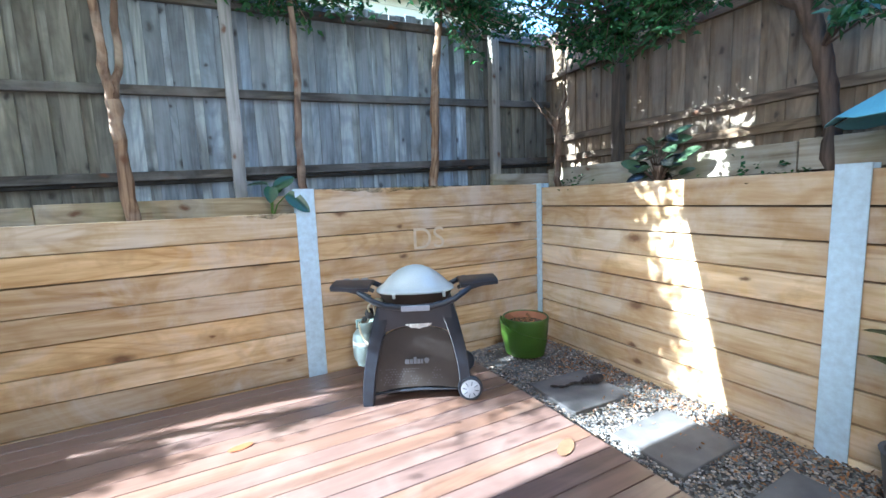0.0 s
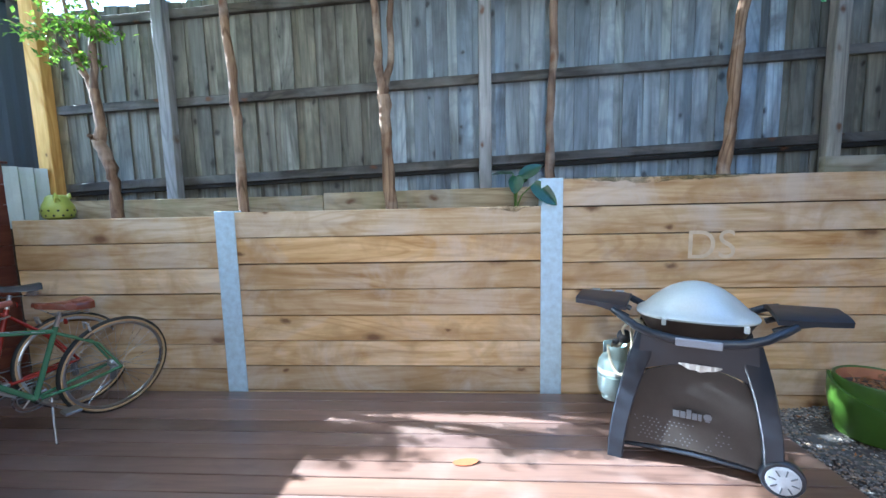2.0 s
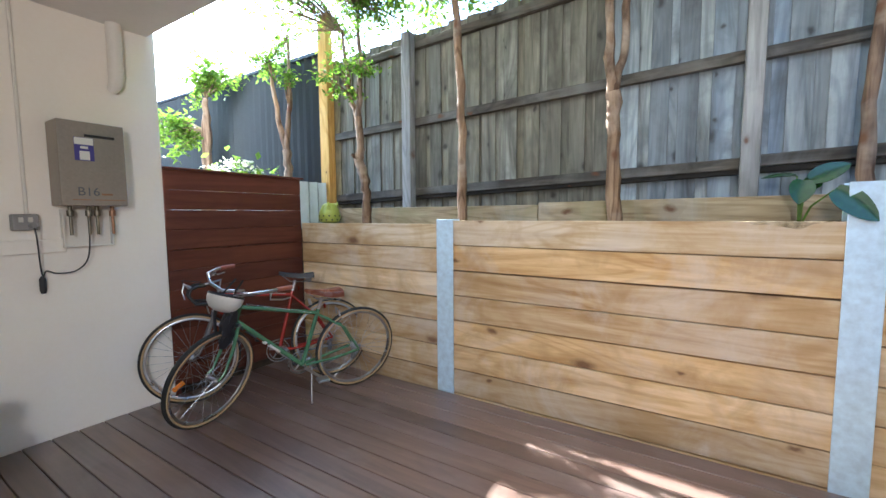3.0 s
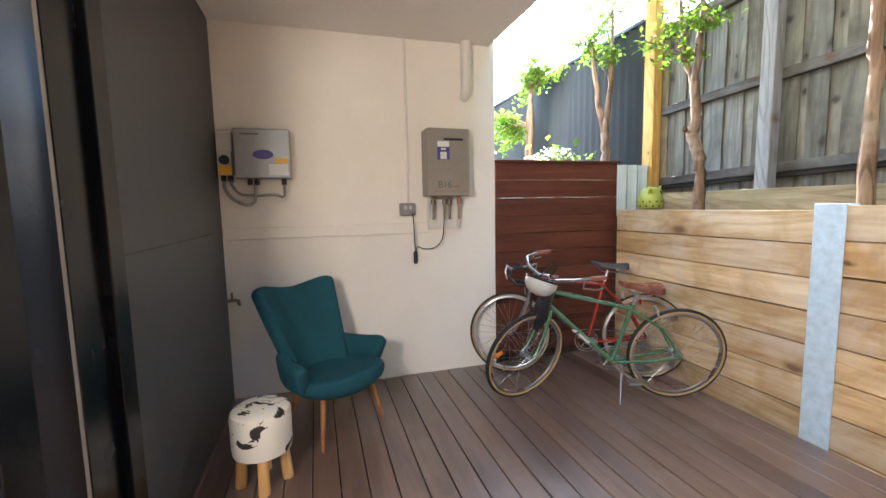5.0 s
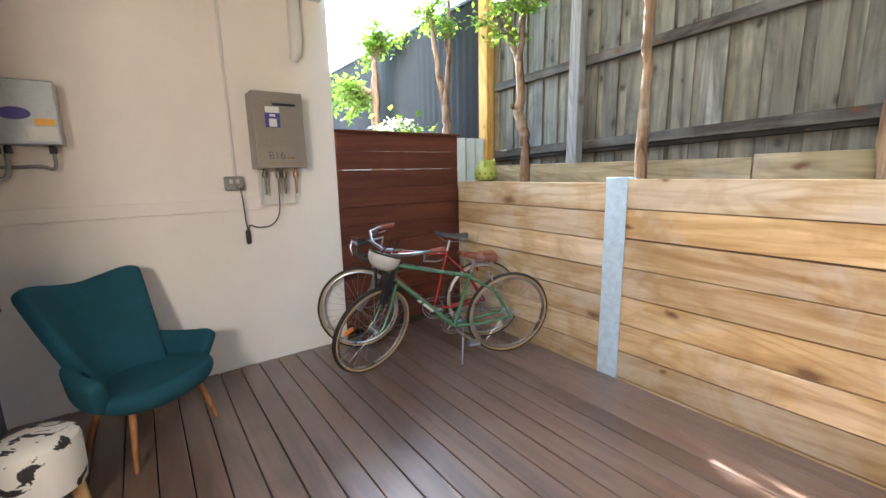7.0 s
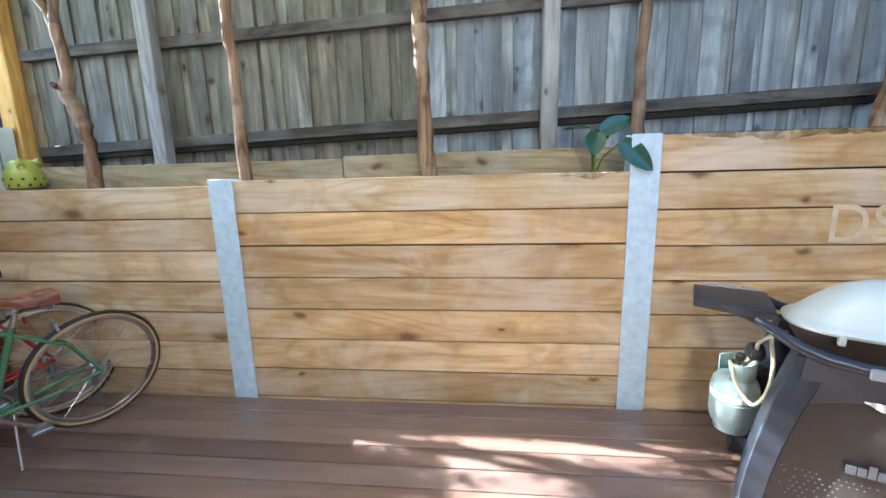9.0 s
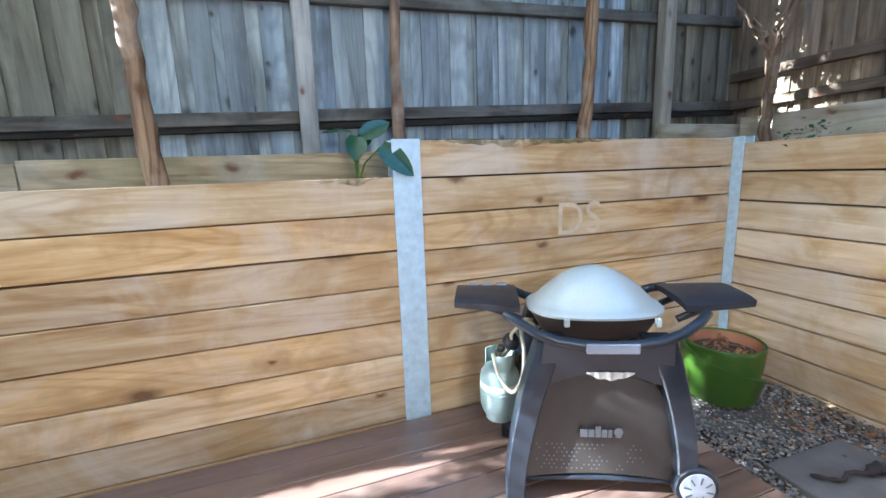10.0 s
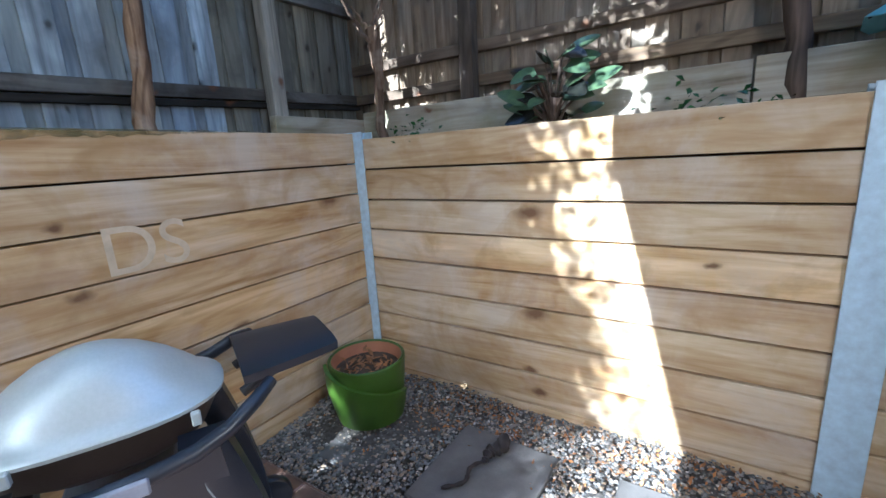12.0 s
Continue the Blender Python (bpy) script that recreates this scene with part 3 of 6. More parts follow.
rounded(part("pillow", Geo().box((0.35, -0.4, 0.5), (0.8, 0.4, 0.66), 0.06), BEDBLUE, sofa), 0.04)

# ---- fixtures on the rendered wall ----
GREYCASE = plain("grey_case", (0.36, 0.37, 0.37), 0.4, 0.3, 0.05, 3, 0.03)
BRONZECASE = plain("champagne_case", (0.33, 0.29, 0.245), 0.38, 0.5, 0.05, 3, 0.03)
WHITEP = plain("white_plastic", (0.62, 0.59, 0.53), 0.5, 0, 0.06, 6, 0.03)
YELLOWP = plain("yellow_plastic", (0.8, 0.42, 0.03), 0.5, 0, 0.05, 6, 0.02)
BLACKP = plain("black_plastic", (0.02, 0.02, 0.022), 0.45, 0, 0.2, 8, 0.1)
PAPER = plain("label_paper", (0.75, 0.74, 0.7), 0.6, 0, 0.04, 8, 0.0)
BLUEP = plain("blue_label", (0.07, 0.06, 0.28), 0.5, 0, 0.1, 8, 0.0)
GREYBAR = plain("grey_print", (0.12, 0.13, 0.15), 0.5, 0, 0.1, 8, 0.0)
CONDUIT = plain("grey_conduit", (0.27, 0.26, 0.25), 0.5, 0, 0.08, 8, 0.03)
COPPER = plain("copper_pipe", (0.36, 0.2, 0.12), 0.4, 0.8, 0.2, 8, 0.05)
BRASS = plain("brass", (0.2, 0.175, 0.13), 0.4, 0.8, 0.25, 12, 0.05)


def ring_disc(r, t, n=24):
    return Geo().lathe([(r * 0.96, 0), (r, t * 0.3), (r, t * 0.8), (r * 0.95, t)], n)


TO_X = pose(0, 0, 0, 90, 0, 90)
inv = thing("inverter", "grey metal solar inverter box fixed to the wall", "inverter", pose(WEST, -3.08, 1.655))
body = rounded(bar("body", (0.012, -0.185, 0.0), (0.15, 0.185, 0.345), GREYCASE, inv, 0.006), 0.008)
bar("bracket", (0.0, -0.15, 0.03), (0.013, 0.15, 0.3), ALU, inv, 0.002)
part("display", ring_disc(0.068, 0.006).mesh("display", BLUEP), None, inv, "oval blue-grey display", at=pose(0.15, 0.005, 0.165) @ TO_X @ Matrix.Diagonal((1, 0.48, 1, 1)))
bar("warning_label", (0.149, 0.082, 0.105), (0.1515, 0.168, 0.14), YELLOWP, inv, 0)
bar("paper_label", (0.149, 0.038, 0.02), (0.1515, 0.168, 0.1), PAPER, inv, 0)
bar("print_bar", (0.149, -0.14, 0.3), (0.1512, -0.02, 0.312), GREYBAR, inv, 0)
for y in (-0.1, -0.055, 0.13):
    part("gland", Geo().lathe([(0.018, -0.045), (0.018, -0.01), (0.013, 0.0)], 12), BLACKP, inv, at=pose(0.08, y, 0.0))
iso = thing("isolator_switch", "white and yellow rotary isolator with black knob", "switch", pose(WEST, -3.335, 1.68))
rounded(bar("body", (0, -0.045, 0), (0.09, 0.045, 0.165), WHITEP, iso, 0.005), 0.006)
rounded(bar("hood", (0, -0.05, 0.168), (0.085, 0.05, 0.31), WHITEP, iso, 0.005), 0.006)
bar("yellow_plate", (0.0905, -0.043, 0.003), (0.0925, 0.043, 0.065), YELLOWP, iso, 0)
part("knob", ring_disc(0.033, 0.03).mesh("knob", BLACKP), None, iso, "round black knob", at=pose(0.09, 0, 0.105) @ TO_X)
for y in (-0.022, 0.024):
    part("gland", Geo().lathe([(0.018, -0.04), (0.018, -0.008), (0.014, 0.0)], 12), BLACKP, iso, at=pose(0.045, y, 0.0))
cond = thing("flexible_conduit", "grey corrugated conduit looping under the inverter", "conduit", pose(WEST, -3.2, 1.6))
part("hose", Geo().tube(flowing([(0.045, -0.157, 0.04), (0.05, -0.15, -0.02), (0.06, -0.1, -0.09), (0.07, -0.02, -0.13), (0.075, 0.03, -0.12), (0.08, 0.05, -0.08), (0.08, 0.055, 0.01)]), 0.012, 10), CONDUIT, cond, smooth=True)
part("hose", Geo().tube(flowing([(0.045, -0.11, 0.04), (0.05, -0.1, 0.0), (0.06, -0.05, -0.055), (0.07, 0.05, -0.065), (0.075, 0.18, -0.06), (0.08, 0.235, -0.075), (0.08, 0.25, -0.05), (0.08, 0.25, 0.02)]), 0.01, 10), CONDUIT, cond, smooth=True)

heat = thing("water_heater", "champagne metal instant gas water heater on the wall", "water heater", pose(WEST, -1.708, 1.512))
rounded(bar("case", (0.0, -0.175, 0.0), (0.19, 0.175, 0.53), BRONZECASE, heat, 0.005), 0.008)
bar("flue_slot", (0.19, -0.04, 0.435), (0.193, 0.12, 0.452), BLACKP, heat, 0.001)
bar("flue_lip", (0.19, -0.05, 0.452), (0.2, 0.13, 0.46), BRONZECASE, heat, 0.001)
sticker = bar("rating_label", (0.1905, -0.095, 0.285), (0.192, 0.005, 0.43), BLUEP, heat, 0)
bar("white_panel", (0.1922, -0.07, 0.29), (0.1932, -0.018, 0.345), PAPER, sticker, 0)
bar("white_panel", (0.1922, -0.093, 0.385), (0.1932, 0.003, 0.428), PAPER, sticker, 0)
bar("print_bar", (0.1934, -0.065, 0.36), (0.194, -0.025, 0.375), PAPER, sticker, 0)
bar("red_line", (0.1905, -0.12, 0.035), (0.1915, -0.03, 0.04), COPPER, heat, 0)
bar("red_line", (0.1905, -0.01, 0.035), (0.1915, 0.16, 0.04), COPPER, heat, 0)
font = bpy.data.curves.new("lettering", "FONT")
font.body, font.size, font.extrude = "B16", 0.075, 0.0006
letters = new("lettering_source", font)
dg = bpy.context.evaluated_depsgraph_get()
letter_mesh = bpy.data.meshes.new_from_object(letters.evaluated_get(dg))
bpy.data.objects.remove(letters)
letter_mesh.materials.clear()
letter_mesh.materials.append(GREYBAR)
part("lettering", letter_mesh, None, heat, "B16 in dark print", at=pose(0.1915, -0.095, 0.065) @ TO_X)
bar("print_bar", (0.1905, 0.03, 0.068), (0.1915, 0.09, 0.08), COPPER, heat, 0)
for y in (-0.11, -0.015, 0.03, 0.115):
    part("pipe_tail", Geo().lathe([(0.009, -0.19), (0.009, -0.07), (0.019, -0.065), (0.019, -0.03), (0.012, -0.025), (0.012, 0)], 12), BRASS if y != 0.115 else COPPER, heat, at=pose(0.09, y, 0), smooth=True)
part("pipe_tray", Geo().box((0.0, -0.14, -0.27), (0.012, 0.13, -0.02), 0.003).box((0.012, -0.14, -0.27), (0.05, -0.13, -0.05)).box((0.012, 0.12, -0.27), (0.05, 0.13, -0.05)).box((0.012, -0.13, -0.27), (0.05, 0.12, -0.262)), TRIMW, heat)

sock = thing("power_point", "weatherproof grey double power point", "socket", pose(WEST, -2.02, 1.36))
rounded(bar("box", (0, -0.062, 0), (0.06, 0.062, 0.1), CONDUIT, sock, 0.006), 0.008)
bar("switch", (0.06, -0.035, 0.05), (0.068, -0.012, 0.08), WHITEP, sock, 0.002)
bar("switch", (0.06, 0.008, 0.05), (0.068, 0.03, 0.08), WHITEP, sock, 0.002)
part("plug", Geo().lathe([(0.02, 0), (0.022, 0.03), (0.012, 0.05)], 14), CONDUIT, sock, at=pose(0.06, 0.025, 0.03, 0, 90, 0))
part("cord", Geo().tube(flowing([(0.1, -1.995, 1.38), (0.09, -1.985, 1.3), (0.05, -1.97, 1.12), (0.03, -1.955, 1.07), (0.03, -1.94, 1.1), (0.04, -1.89, 1.08), (0.06, -1.8, 1.09), (0.08, -1.74, 1.17), (0.09, -1.725, 1.35), (0.09, -1.725, 1.51)]), 0.0045, 8), BLACKP, sock, smooth=True, at=pose(0, 2.02, -1.36))
part("cord_end", Geo().lathe([(0.012, 0), (0.018, 0.02), (0.018, 0.09), (0.008, 0.11)], 12), BLACKP, sock, at=pose(0.03, 0.058, -0.4), smooth=True)
tagged(part("wall_conduit", Geo().box((0, -2.014, 1.46), (0.018, -1.996, 2.76), 0.004), TRIMW, at=pose(WEST, 0, 0)), "thin painted conduit running up the wall", "conduit")
tagged(part("wall_band", Geo().box((0, SOUTH + 0.01, 1.212), (0.022, -1.83, 1.3), 0.004), RENDER, at=pose(WEST, 0, 0)), "shallow rendered band along the wall", "trim", kind="structure")
tagged(part("downpipe", Geo().tube([(0.05, -1.5, 2.76), (0.05, -1.5, 2.4), (0.045, -1.51, 2.34), (0.02, -1.52, 2.31)], [0.045, 0.045, 0.04, 0.03], 14), TRIMW, at=pose(WEST, 0, 0), smooth=True), "short white pipe coming down from the soffit", "pipe")
tap = thing("garden_tap", "small brass garden tap on the dark wall", "tap", pose(WEST + 0.1, SOUTH, 0.78))
part("spout", Geo().tube([(0, 0, 0.0), (0, 0.07, 0.0), (0, 0.09, -0.005), (0, 0.1, -0.04)], [0.012, 0.012, 0.014, 0.011], 10), BRASS, tap, smooth=True)
part("handle", Geo().tube([(-0.03, 0.05, 0.05), (0.03, 0.05, 0.05)], 0.006, 8).tube([(0, 0.05, 0), (0, 0.05, 0.05)], 0.007, 8), BRASS, tap, smooth=True)

chalk_font = bpy.data.curves.new("chalk", "FONT")
chalk_font.body, chalk_font.size, chalk_font.extrude = "DS", 0.29, 0.0003
letters = new("chalk_source", chalk_font)
dg = bpy.context.evaluated_depsgraph_get()
chalk_mesh = bpy.data.meshes.new_from_object(letters.evaluated_get(dg))
bpy.data.objects.remove(letters)
chalk_mesh.materials.clear()
CHALK = plain("chalk", (0.64, 0.52, 0.35), 0.95, 0, 0.14, 12, 0.2)
chalk_mesh.materials.append(CHALK)
part("chalk_mark", chalk_mesh, None, wall_back, "faint chalked letters on a sleeper", at=pose(1.01, 0.0095, 0.998, 90, 0, 0))

# ---- barbecue ----
CAST = plain("cast_lid", (0.56, 0.59, 0.555), 0.36, 0.25, 0.06, 5, 0.12)
CAST_B = plain("cast_body", (0.06, 0.042, 0.032), 0.5, 0.2, 0.2, 6, 0.15)
CHAR = plain("charcoal_plastic", (0.016, 0.02, 0.029), 0.38, 0, 0.2, 7, 0.1, spec=0.5)
CARTP = plain("cart_panel", (0.048, 0.042, 0.038), 0.42, 0.3, 0.15, 4, 0.05)
HUBP = plain("hub_plastic", (0.42, 0.44, 0.48), 0.45, 0, 0.06, 7, 0.05)
PRINT = plain("pale_print", (0.12, 0.125, 0.14), 0.5, 0, 0.06, 7, 0.03)
FOIL = plain("crumpled_foil", (0.62, 0.62, 0.6), 0.38, 0.7, 0.15, 40, 0.6)
PALEP = plain("pale_plastic", (0.25, 0.26, 0.3), 0.45, 0, 0.06, 7, 0.05)
bbq = thing("gas_barbecue", "portable gas barbecue with silver lid on a charcoal cart", "barbecue", pose(0.732, -0.679, 0, 0, 0, -25))


def oval(a, b, z, n=36, p=2.6):
    pts = []
    for k in range(n):
        t = 2 * math.pi * k / n
        c, s = math.cos(t), math.sin(t)
        pts.append((a * math.copysign(abs(c) ** (2 / p), c), b * math.copysign(abs(s) ** (2 / p), s), z))
    return pts


def loft(g, rings, cap_lo=True, cap_hi=True):
    n = len(rings[0])
    faces = [(i * n + k, i * n + (k + 1) % n, (i + 1) * n + (k + 1) % n, (i + 1) * n + k) for i in range(len(rings) - 1) for k in range(n)]
    if cap_lo:
        faces.append(tuple(reversed(range(n))))
    if cap_hi:
        faces.append(tuple((len(rings) - 1) * n + k for k in range(n)))
    return g.add([p for r in rings for p in r], faces)


lid_rings = [[(0.9 * x, 0.9 * y, z) for x, y, z in ring] for ring in (oval(0.325, 0.232, 0.79), oval(0.327, 0.234, 0.8), oval(0.318, 0.227, 0.808), oval(0.3, 0.21, 0.815, p=2.5), oval(0.272, 0.19, 0.838, p=2.4), oval(0.238, 0.17, 0.87, p=2.3), oval(0.19, 0.142, 0.908, p=2.2), oval(0.132, 0.103, 0.943, p=2.1), oval(0.068, 0.055, 0.967, p=2), oval(0.01, 0.01, 0.976, p=2))]
lid = part("lid", loft(Geo(), lid_rings), CAST, bbq, "curved cast silver lid", smooth=True)
for x in (-0.16, 0.2):
    part("lug", Geo().box((x, -0.216, 0.765), (x + 0.022, -0.193, 0.8), 0.003), CAST, lid)
part("cook_box", loft(Geo(), [oval(0.06, 0.05, 0.655), oval(0.17, 0.13, 0.665), oval(0.235, 0.17, 0.7), oval(0.272, 0.193, 0.765), oval(0.285, 0.203, 0.787)]), CAST_B, bbq, "dark brown cast cooking box", smooth=True)
# bowed front rail and side table brackets
bow = [(-0.4, -0.2, 0.82), (-0.35, -0.245, 0.8), (-0.28, -0.268, 0.76), (-0.2, -0.28, 0.733), (-0.1, -0.286, 0.719), (0, -0.288, 0.714), (0.1, -0.286, 0.719), (0.2, -0.28, 0.733), (0.28, -0.268, 0.76), (0.35, -0.245, 0.8), (0.4, -0.2, 0.82)]
part("front_rail", Geo().tube(bow, [0.018, 0.02, 0.021, 0.022, 0.022, 0.022, 0.022, 0.022, 0.021, 0.02, 0.018], 12), CHAR, bbq, smooth=True)
part("back_rail", Geo().tube([(x, -y, z) for x, y, z in bow], 0.022, 10), CHAR, bbq, smooth=True)
part("badge", Geo().box((-0.095, -0.322, 0.697), (0.105, -0.308, 0.737), 0.004), PALEP, bbq, "pale blank badge strip")
for s in (-1, 1):
    rows = []
    for i in range(7):
        u = i / 6
        x = s * (0.335 + 0.28 * u)
        half = 0.168 - 0.03 * u ** 2
        rows.append([(x, -half + 2 * half * j / 8, 0.838 + 0.012 * u - 0.012 * (abs(j - 4) / 4) ** 4) for j in range(9)])
    table = part("side_table", Geo().sheet(rows, 0.028), CHAR, bbq, "folding charcoal side table", smooth=True)
    for k in range(3 if s < 0 else 0):
        part("tool_slot", Geo().box((s * (0.4 + 0.07 * k) - 0.025, 0.115, 0.853), (s * (0.4 + 0.07 * k) + 0.025, 0.155, 0.86), 0.003), GREYCASE, table)
    part("bracket", Geo().tube([(s * 0.33, -0.1, 0.76), (s * 0.42, -0.1, 0.8), (s * 0.5, -0.1, 0.822)], 0.016, 8).tube([(s * 0.33, 0.1, 0.76), (s * 0.42, 0.1, 0.8), (s * 0.5, 0.1, 0.822)], 0.016, 8), BLACKP, bbq, smooth=True)


def cart_leg(x0, x1, y0, y1, z0):
    rings = []
    for i in range(8):
        u = i / 7
        x = x0 + (x1 - x0) * (1 - (1 - u) ** 1.7)
        y = y0 + (y1 - y0) * u
        w, d = 0.056 - 0.017 * u ** 0.7, 0.05
        z = 0.72 - (0.72 - z0) * u
        rings.append([(x - w, y - d, z), (x - w * 0.86, y - d * 1.12, z), (x + w * 0.86, y - d * 1.12, z), (x + w, y - d, z), (x + w, y + d, z), (x - w, y + d, z)])
    return loft(Geo(), [list(reversed(r)) for r in rings])


for x0, x1, y0, y1, z0 in ((-0.215, -0.365, -0.2, -0.225, 0.0), (0.215, 0.34, -0.2, -0.215, 0.13), (-0.215, -0.365, 0.2, 0.225, 0.0), (0.215, 0.34, 0.2, 0.215, 0.13)):
    part("cart_leg", cart_leg(x0, x1, y0, y1, z0), CHAR, bbq, smooth=True)
n = 16
rows = []
for i in range(n + 1):
    u = -1 + 2 * i / n
    lo = (u * 0.335, -0.222, 0.075 + 0.035 * (1 - u * u))
    hi = (u * 0.225, -0.195, 0.5 + 0.06 * (1 - u * u))
    row = [Vector(lo).lerp(Vector(hi), j / 6) for j in range(7)]
    for j, p in enumerate(row):
        p.x += u * 0.035 * math.sin(math.pi * j / 6)
    rows.append(row)
panel = part("front_panel", Geo().sheet(rows, 0.012), CARTP, bbq, "dark brown perforated front panel", smooth=True)
rows = []
for i in range(n + 1):
    u = -1 + 2 * i / n
    rows.append([Vector((u * 0.27, -0.225, 0.53 + 0.055 * (1 - u * u) - 0.02 * abs(u))).lerp(Vector((u * 0.25, -0.262, 0.735 - 0.025 * (1 - u * u))), j / 3) for j in range(4)])
part("shoulder_panel", Geo().sheet(rows, 0.03), CHAR, bbq, "arched charcoal plastic shoulder", smooth=True)
holes = Geo()
hr = random.Random(4)
for i in range(22):
    for j in range(7):
        x, z = -0.27 + 0.021 * i + (0.01 if j % 2 else 0), 0.135 + 0.019 * j
        if x > 0.0 and hr.random() < 0.75 or hr.random() < 0.3:
            continue
        holes.add([(x + 0.0038 * math.cos(a), 0, z + 0.0036 * math.sin(a)) for a in (0, 1.05, 2.1, 3.15, 4.2, 5.25)], [(0, 1, 2, 3, 4, 5)])
tagged(part("perforation", holes, PRINT, panel, at=pose(0, -0.2345, 0)), kind="stuff")
# plain shapes in place of the maker's lettering
for k, (x, w, h) in enumerate(((-0.09, 0.03, 0.035), (-0.056, 0.024, 0.035), (-0.028, 0.022, 0.05), (-0.002, 0.022, 0.035), (0.024, 0.016, 0.035))):
    part("brand_mark", Geo().box((x, -0.2365, 0.285), (x + w, -0.2325, 0.285 + h), 0.001), PRINT, panel)
part("brand_mark", Geo().lathe([(0.018, 0), (0.018, 0.003)], 16, pose(0.066, -0.2335, 0.31, 90, 0, 0)).box((0.055, -0.2365, 0.285), (0.077, -0.2335, 0.291)), PRINT, panel)
part("drip_tray", Geo().box((-0.12, -0.1, 0.55), (0.14, 0.1, 0.6), 0.008), PALEP, bbq, "foil drip tray under the box")
tray = []
for i in range(13):
    u = -1 + i / 6
    drop_ = 0.028 * (1 - u * u)
    tray.append([(0.02 + 0.095 * u, -0.246 - 0.003 * math.sin(i * 2.3), z) for z in (0.586, 0.581 - 0.45 * drop_, 0.58 - drop_ + 0.003 * math.sin(i * 1.7))])
part("foil_edge", Geo().sheet(tray, 0.002), FOIL, bbq, "crumpled foil tray edge")
part("bottom_rail", Geo().tube([(-0.36, -0.2, 0.05), (-0.2, -0.215, 0.075), (0, -0.22, 0.085), (0.2, -0.215, 0.075), (0.36, -0.2, 0.06)], 0.012, 8), CHAR, bbq, smooth=True)
part("base_tray", Geo().box((-0.34, -0.19, 0.07), (0.33, 0.19, 0.085), 0.004), CHAR, bbq)
part("axle", Geo().tube([(0.36, -0.23, 0.09), (0.36, 0.23, 0.09)], 0.008, 8), ALU, bbq)
for s in (-1, 1):
    wh = part("wheel", Geo().lathe([(0.06, -0.022), (0.084, -0.022), (0.09, -0.014), (0.09, 0.014), (0.084, 0.022), (0.06, 0.022)], 32, pose(0, 0, 0, 90, 0, 0)), CHAR, bbq, smooth=True, at=pose(0.375, s * 0.255, 0.09))
    part("hub_cap", Geo().lathe([(0.071, 0.0), (0.068, 0.012), (0.03, 0.019), (0.001, 0.02)], 28, pose(0, s * 0.016, 0, 90 if s < 0 else -90, 0, 0)), HUBP, wh, "pale spoked plastic hub cap", smooth=True)
    for k in range(8):
        a = k * math.pi / 4 + 0.2
        part("spoke_slot", Geo().box((0.03, -0.002, -0.003), (0.06, 0.002, 0.003)), GREYBAR, wh, at=pose(0, s * 0.034, 0) @ Matrix.Rotation(a, 4, "Y"))

BOTTLE = plain("bottle_paint", (0.34, 0.43, 0.41), 0.4, 0.1, 0.1, 5, 0.06)
HOSE = plain("cream_hose", (0.62, 0.57, 0.4), 0.5, 0, 0.1, 8, 0.05)
gas = thing("gas_bottle", "pale green steel gas bottle with collar on the cart's side", "gas bottle", pose(0.385, -0.44, 0.215) @ Matrix.Scale(0.95, 4))
part("tank", Geo().lathe([(0.065, 0.0), (0.09, 0.012), (0.1, 0.045), (0.102, 0.055), (0.102, 0.19), (0.096, 0.225), (0.075, 0.255), (0.035, 0.268), (0.001, 0.27)], 28), BOTTLE, gas, smooth=True)
part("seam", Geo().lathe([(0.101, 0.125), (0.105, 0.128), (0.105, 0.135), (0.101, 0.138)], 28), BOTTLE, gas, smooth=True)
part("collar", Geo().sheet([[(0.076 * math.cos(a), 0.076 * math.sin(a), z) for a in [radians(-140 + 12 * k) for k in range(24)]] for z in (0.248, 0.29, 0.335)], 0.004), BOTTLE, gas, smooth=True)
part("foot_ring", Geo().lathe([(0.074, -0.03), (0.076, 0.02)], 24), BOTTLE, gas)
part("valve", Geo().lathe([(0.016, 0.265), (0.016, 0.31), (0.024, 0.315), (0.024, 0.335), (0.01, 0.34)], 12), BRASS, gas, smooth=True)
part("hanger", Geo().box((0.02, -0.09, -0.1), (0.14, 0.05, -0.03), 0.01).box((0.1, -0.03, -0.05), (0.13, 0.03, 0.3), 0.006), CHAR, gas)
part("label_band", Geo().lathe([(0.1032, 0.15), (0.1032, 0.18)], 28), PAPER, gas)
regulator = thing("gas_regulator", "black gas regulator beneath the side table", "regulator", pose(0.42, -0.5, 0.6))
part("body", Geo().lathe([(0.012, -0.05), (0.03, -0.03), (0.042, -0.012), (0.042, 0.012), (0.03, 0.02), (0.01, 0.03)], 16, pose(0, 0, 0, 70, 0, 20)), BLACKP, regulator, smooth=True)
part("inlet", Geo().tube([(0, 0, -0.02), (-0.02, 0.03, -0.07), (-0.035, 0.06, -0.1)], 0.012, 8), BRASS, regulator, smooth=True)
part("knob", Geo().lathe([(0.022, 0), (0.022, 0.02), (0.016, 0.026)], 12, pose(-0.03, 0.05, -0.06)), BLACKP, regulator, smooth=True)
tagged(part("gas_hose", Geo().tube(flowing([(0.42, -0.5, 0.6), (0.39, -0.56, 0.67), (0.42, -0.6, 0.72), (0.48, -0.58, 0.71), (0.53, -0.55, 0.67), (0.56, -0.55, 0.69)]), 0.0075, 8), HOSE, smooth=True), "short cream gas hose bowed under the side table", "hose")
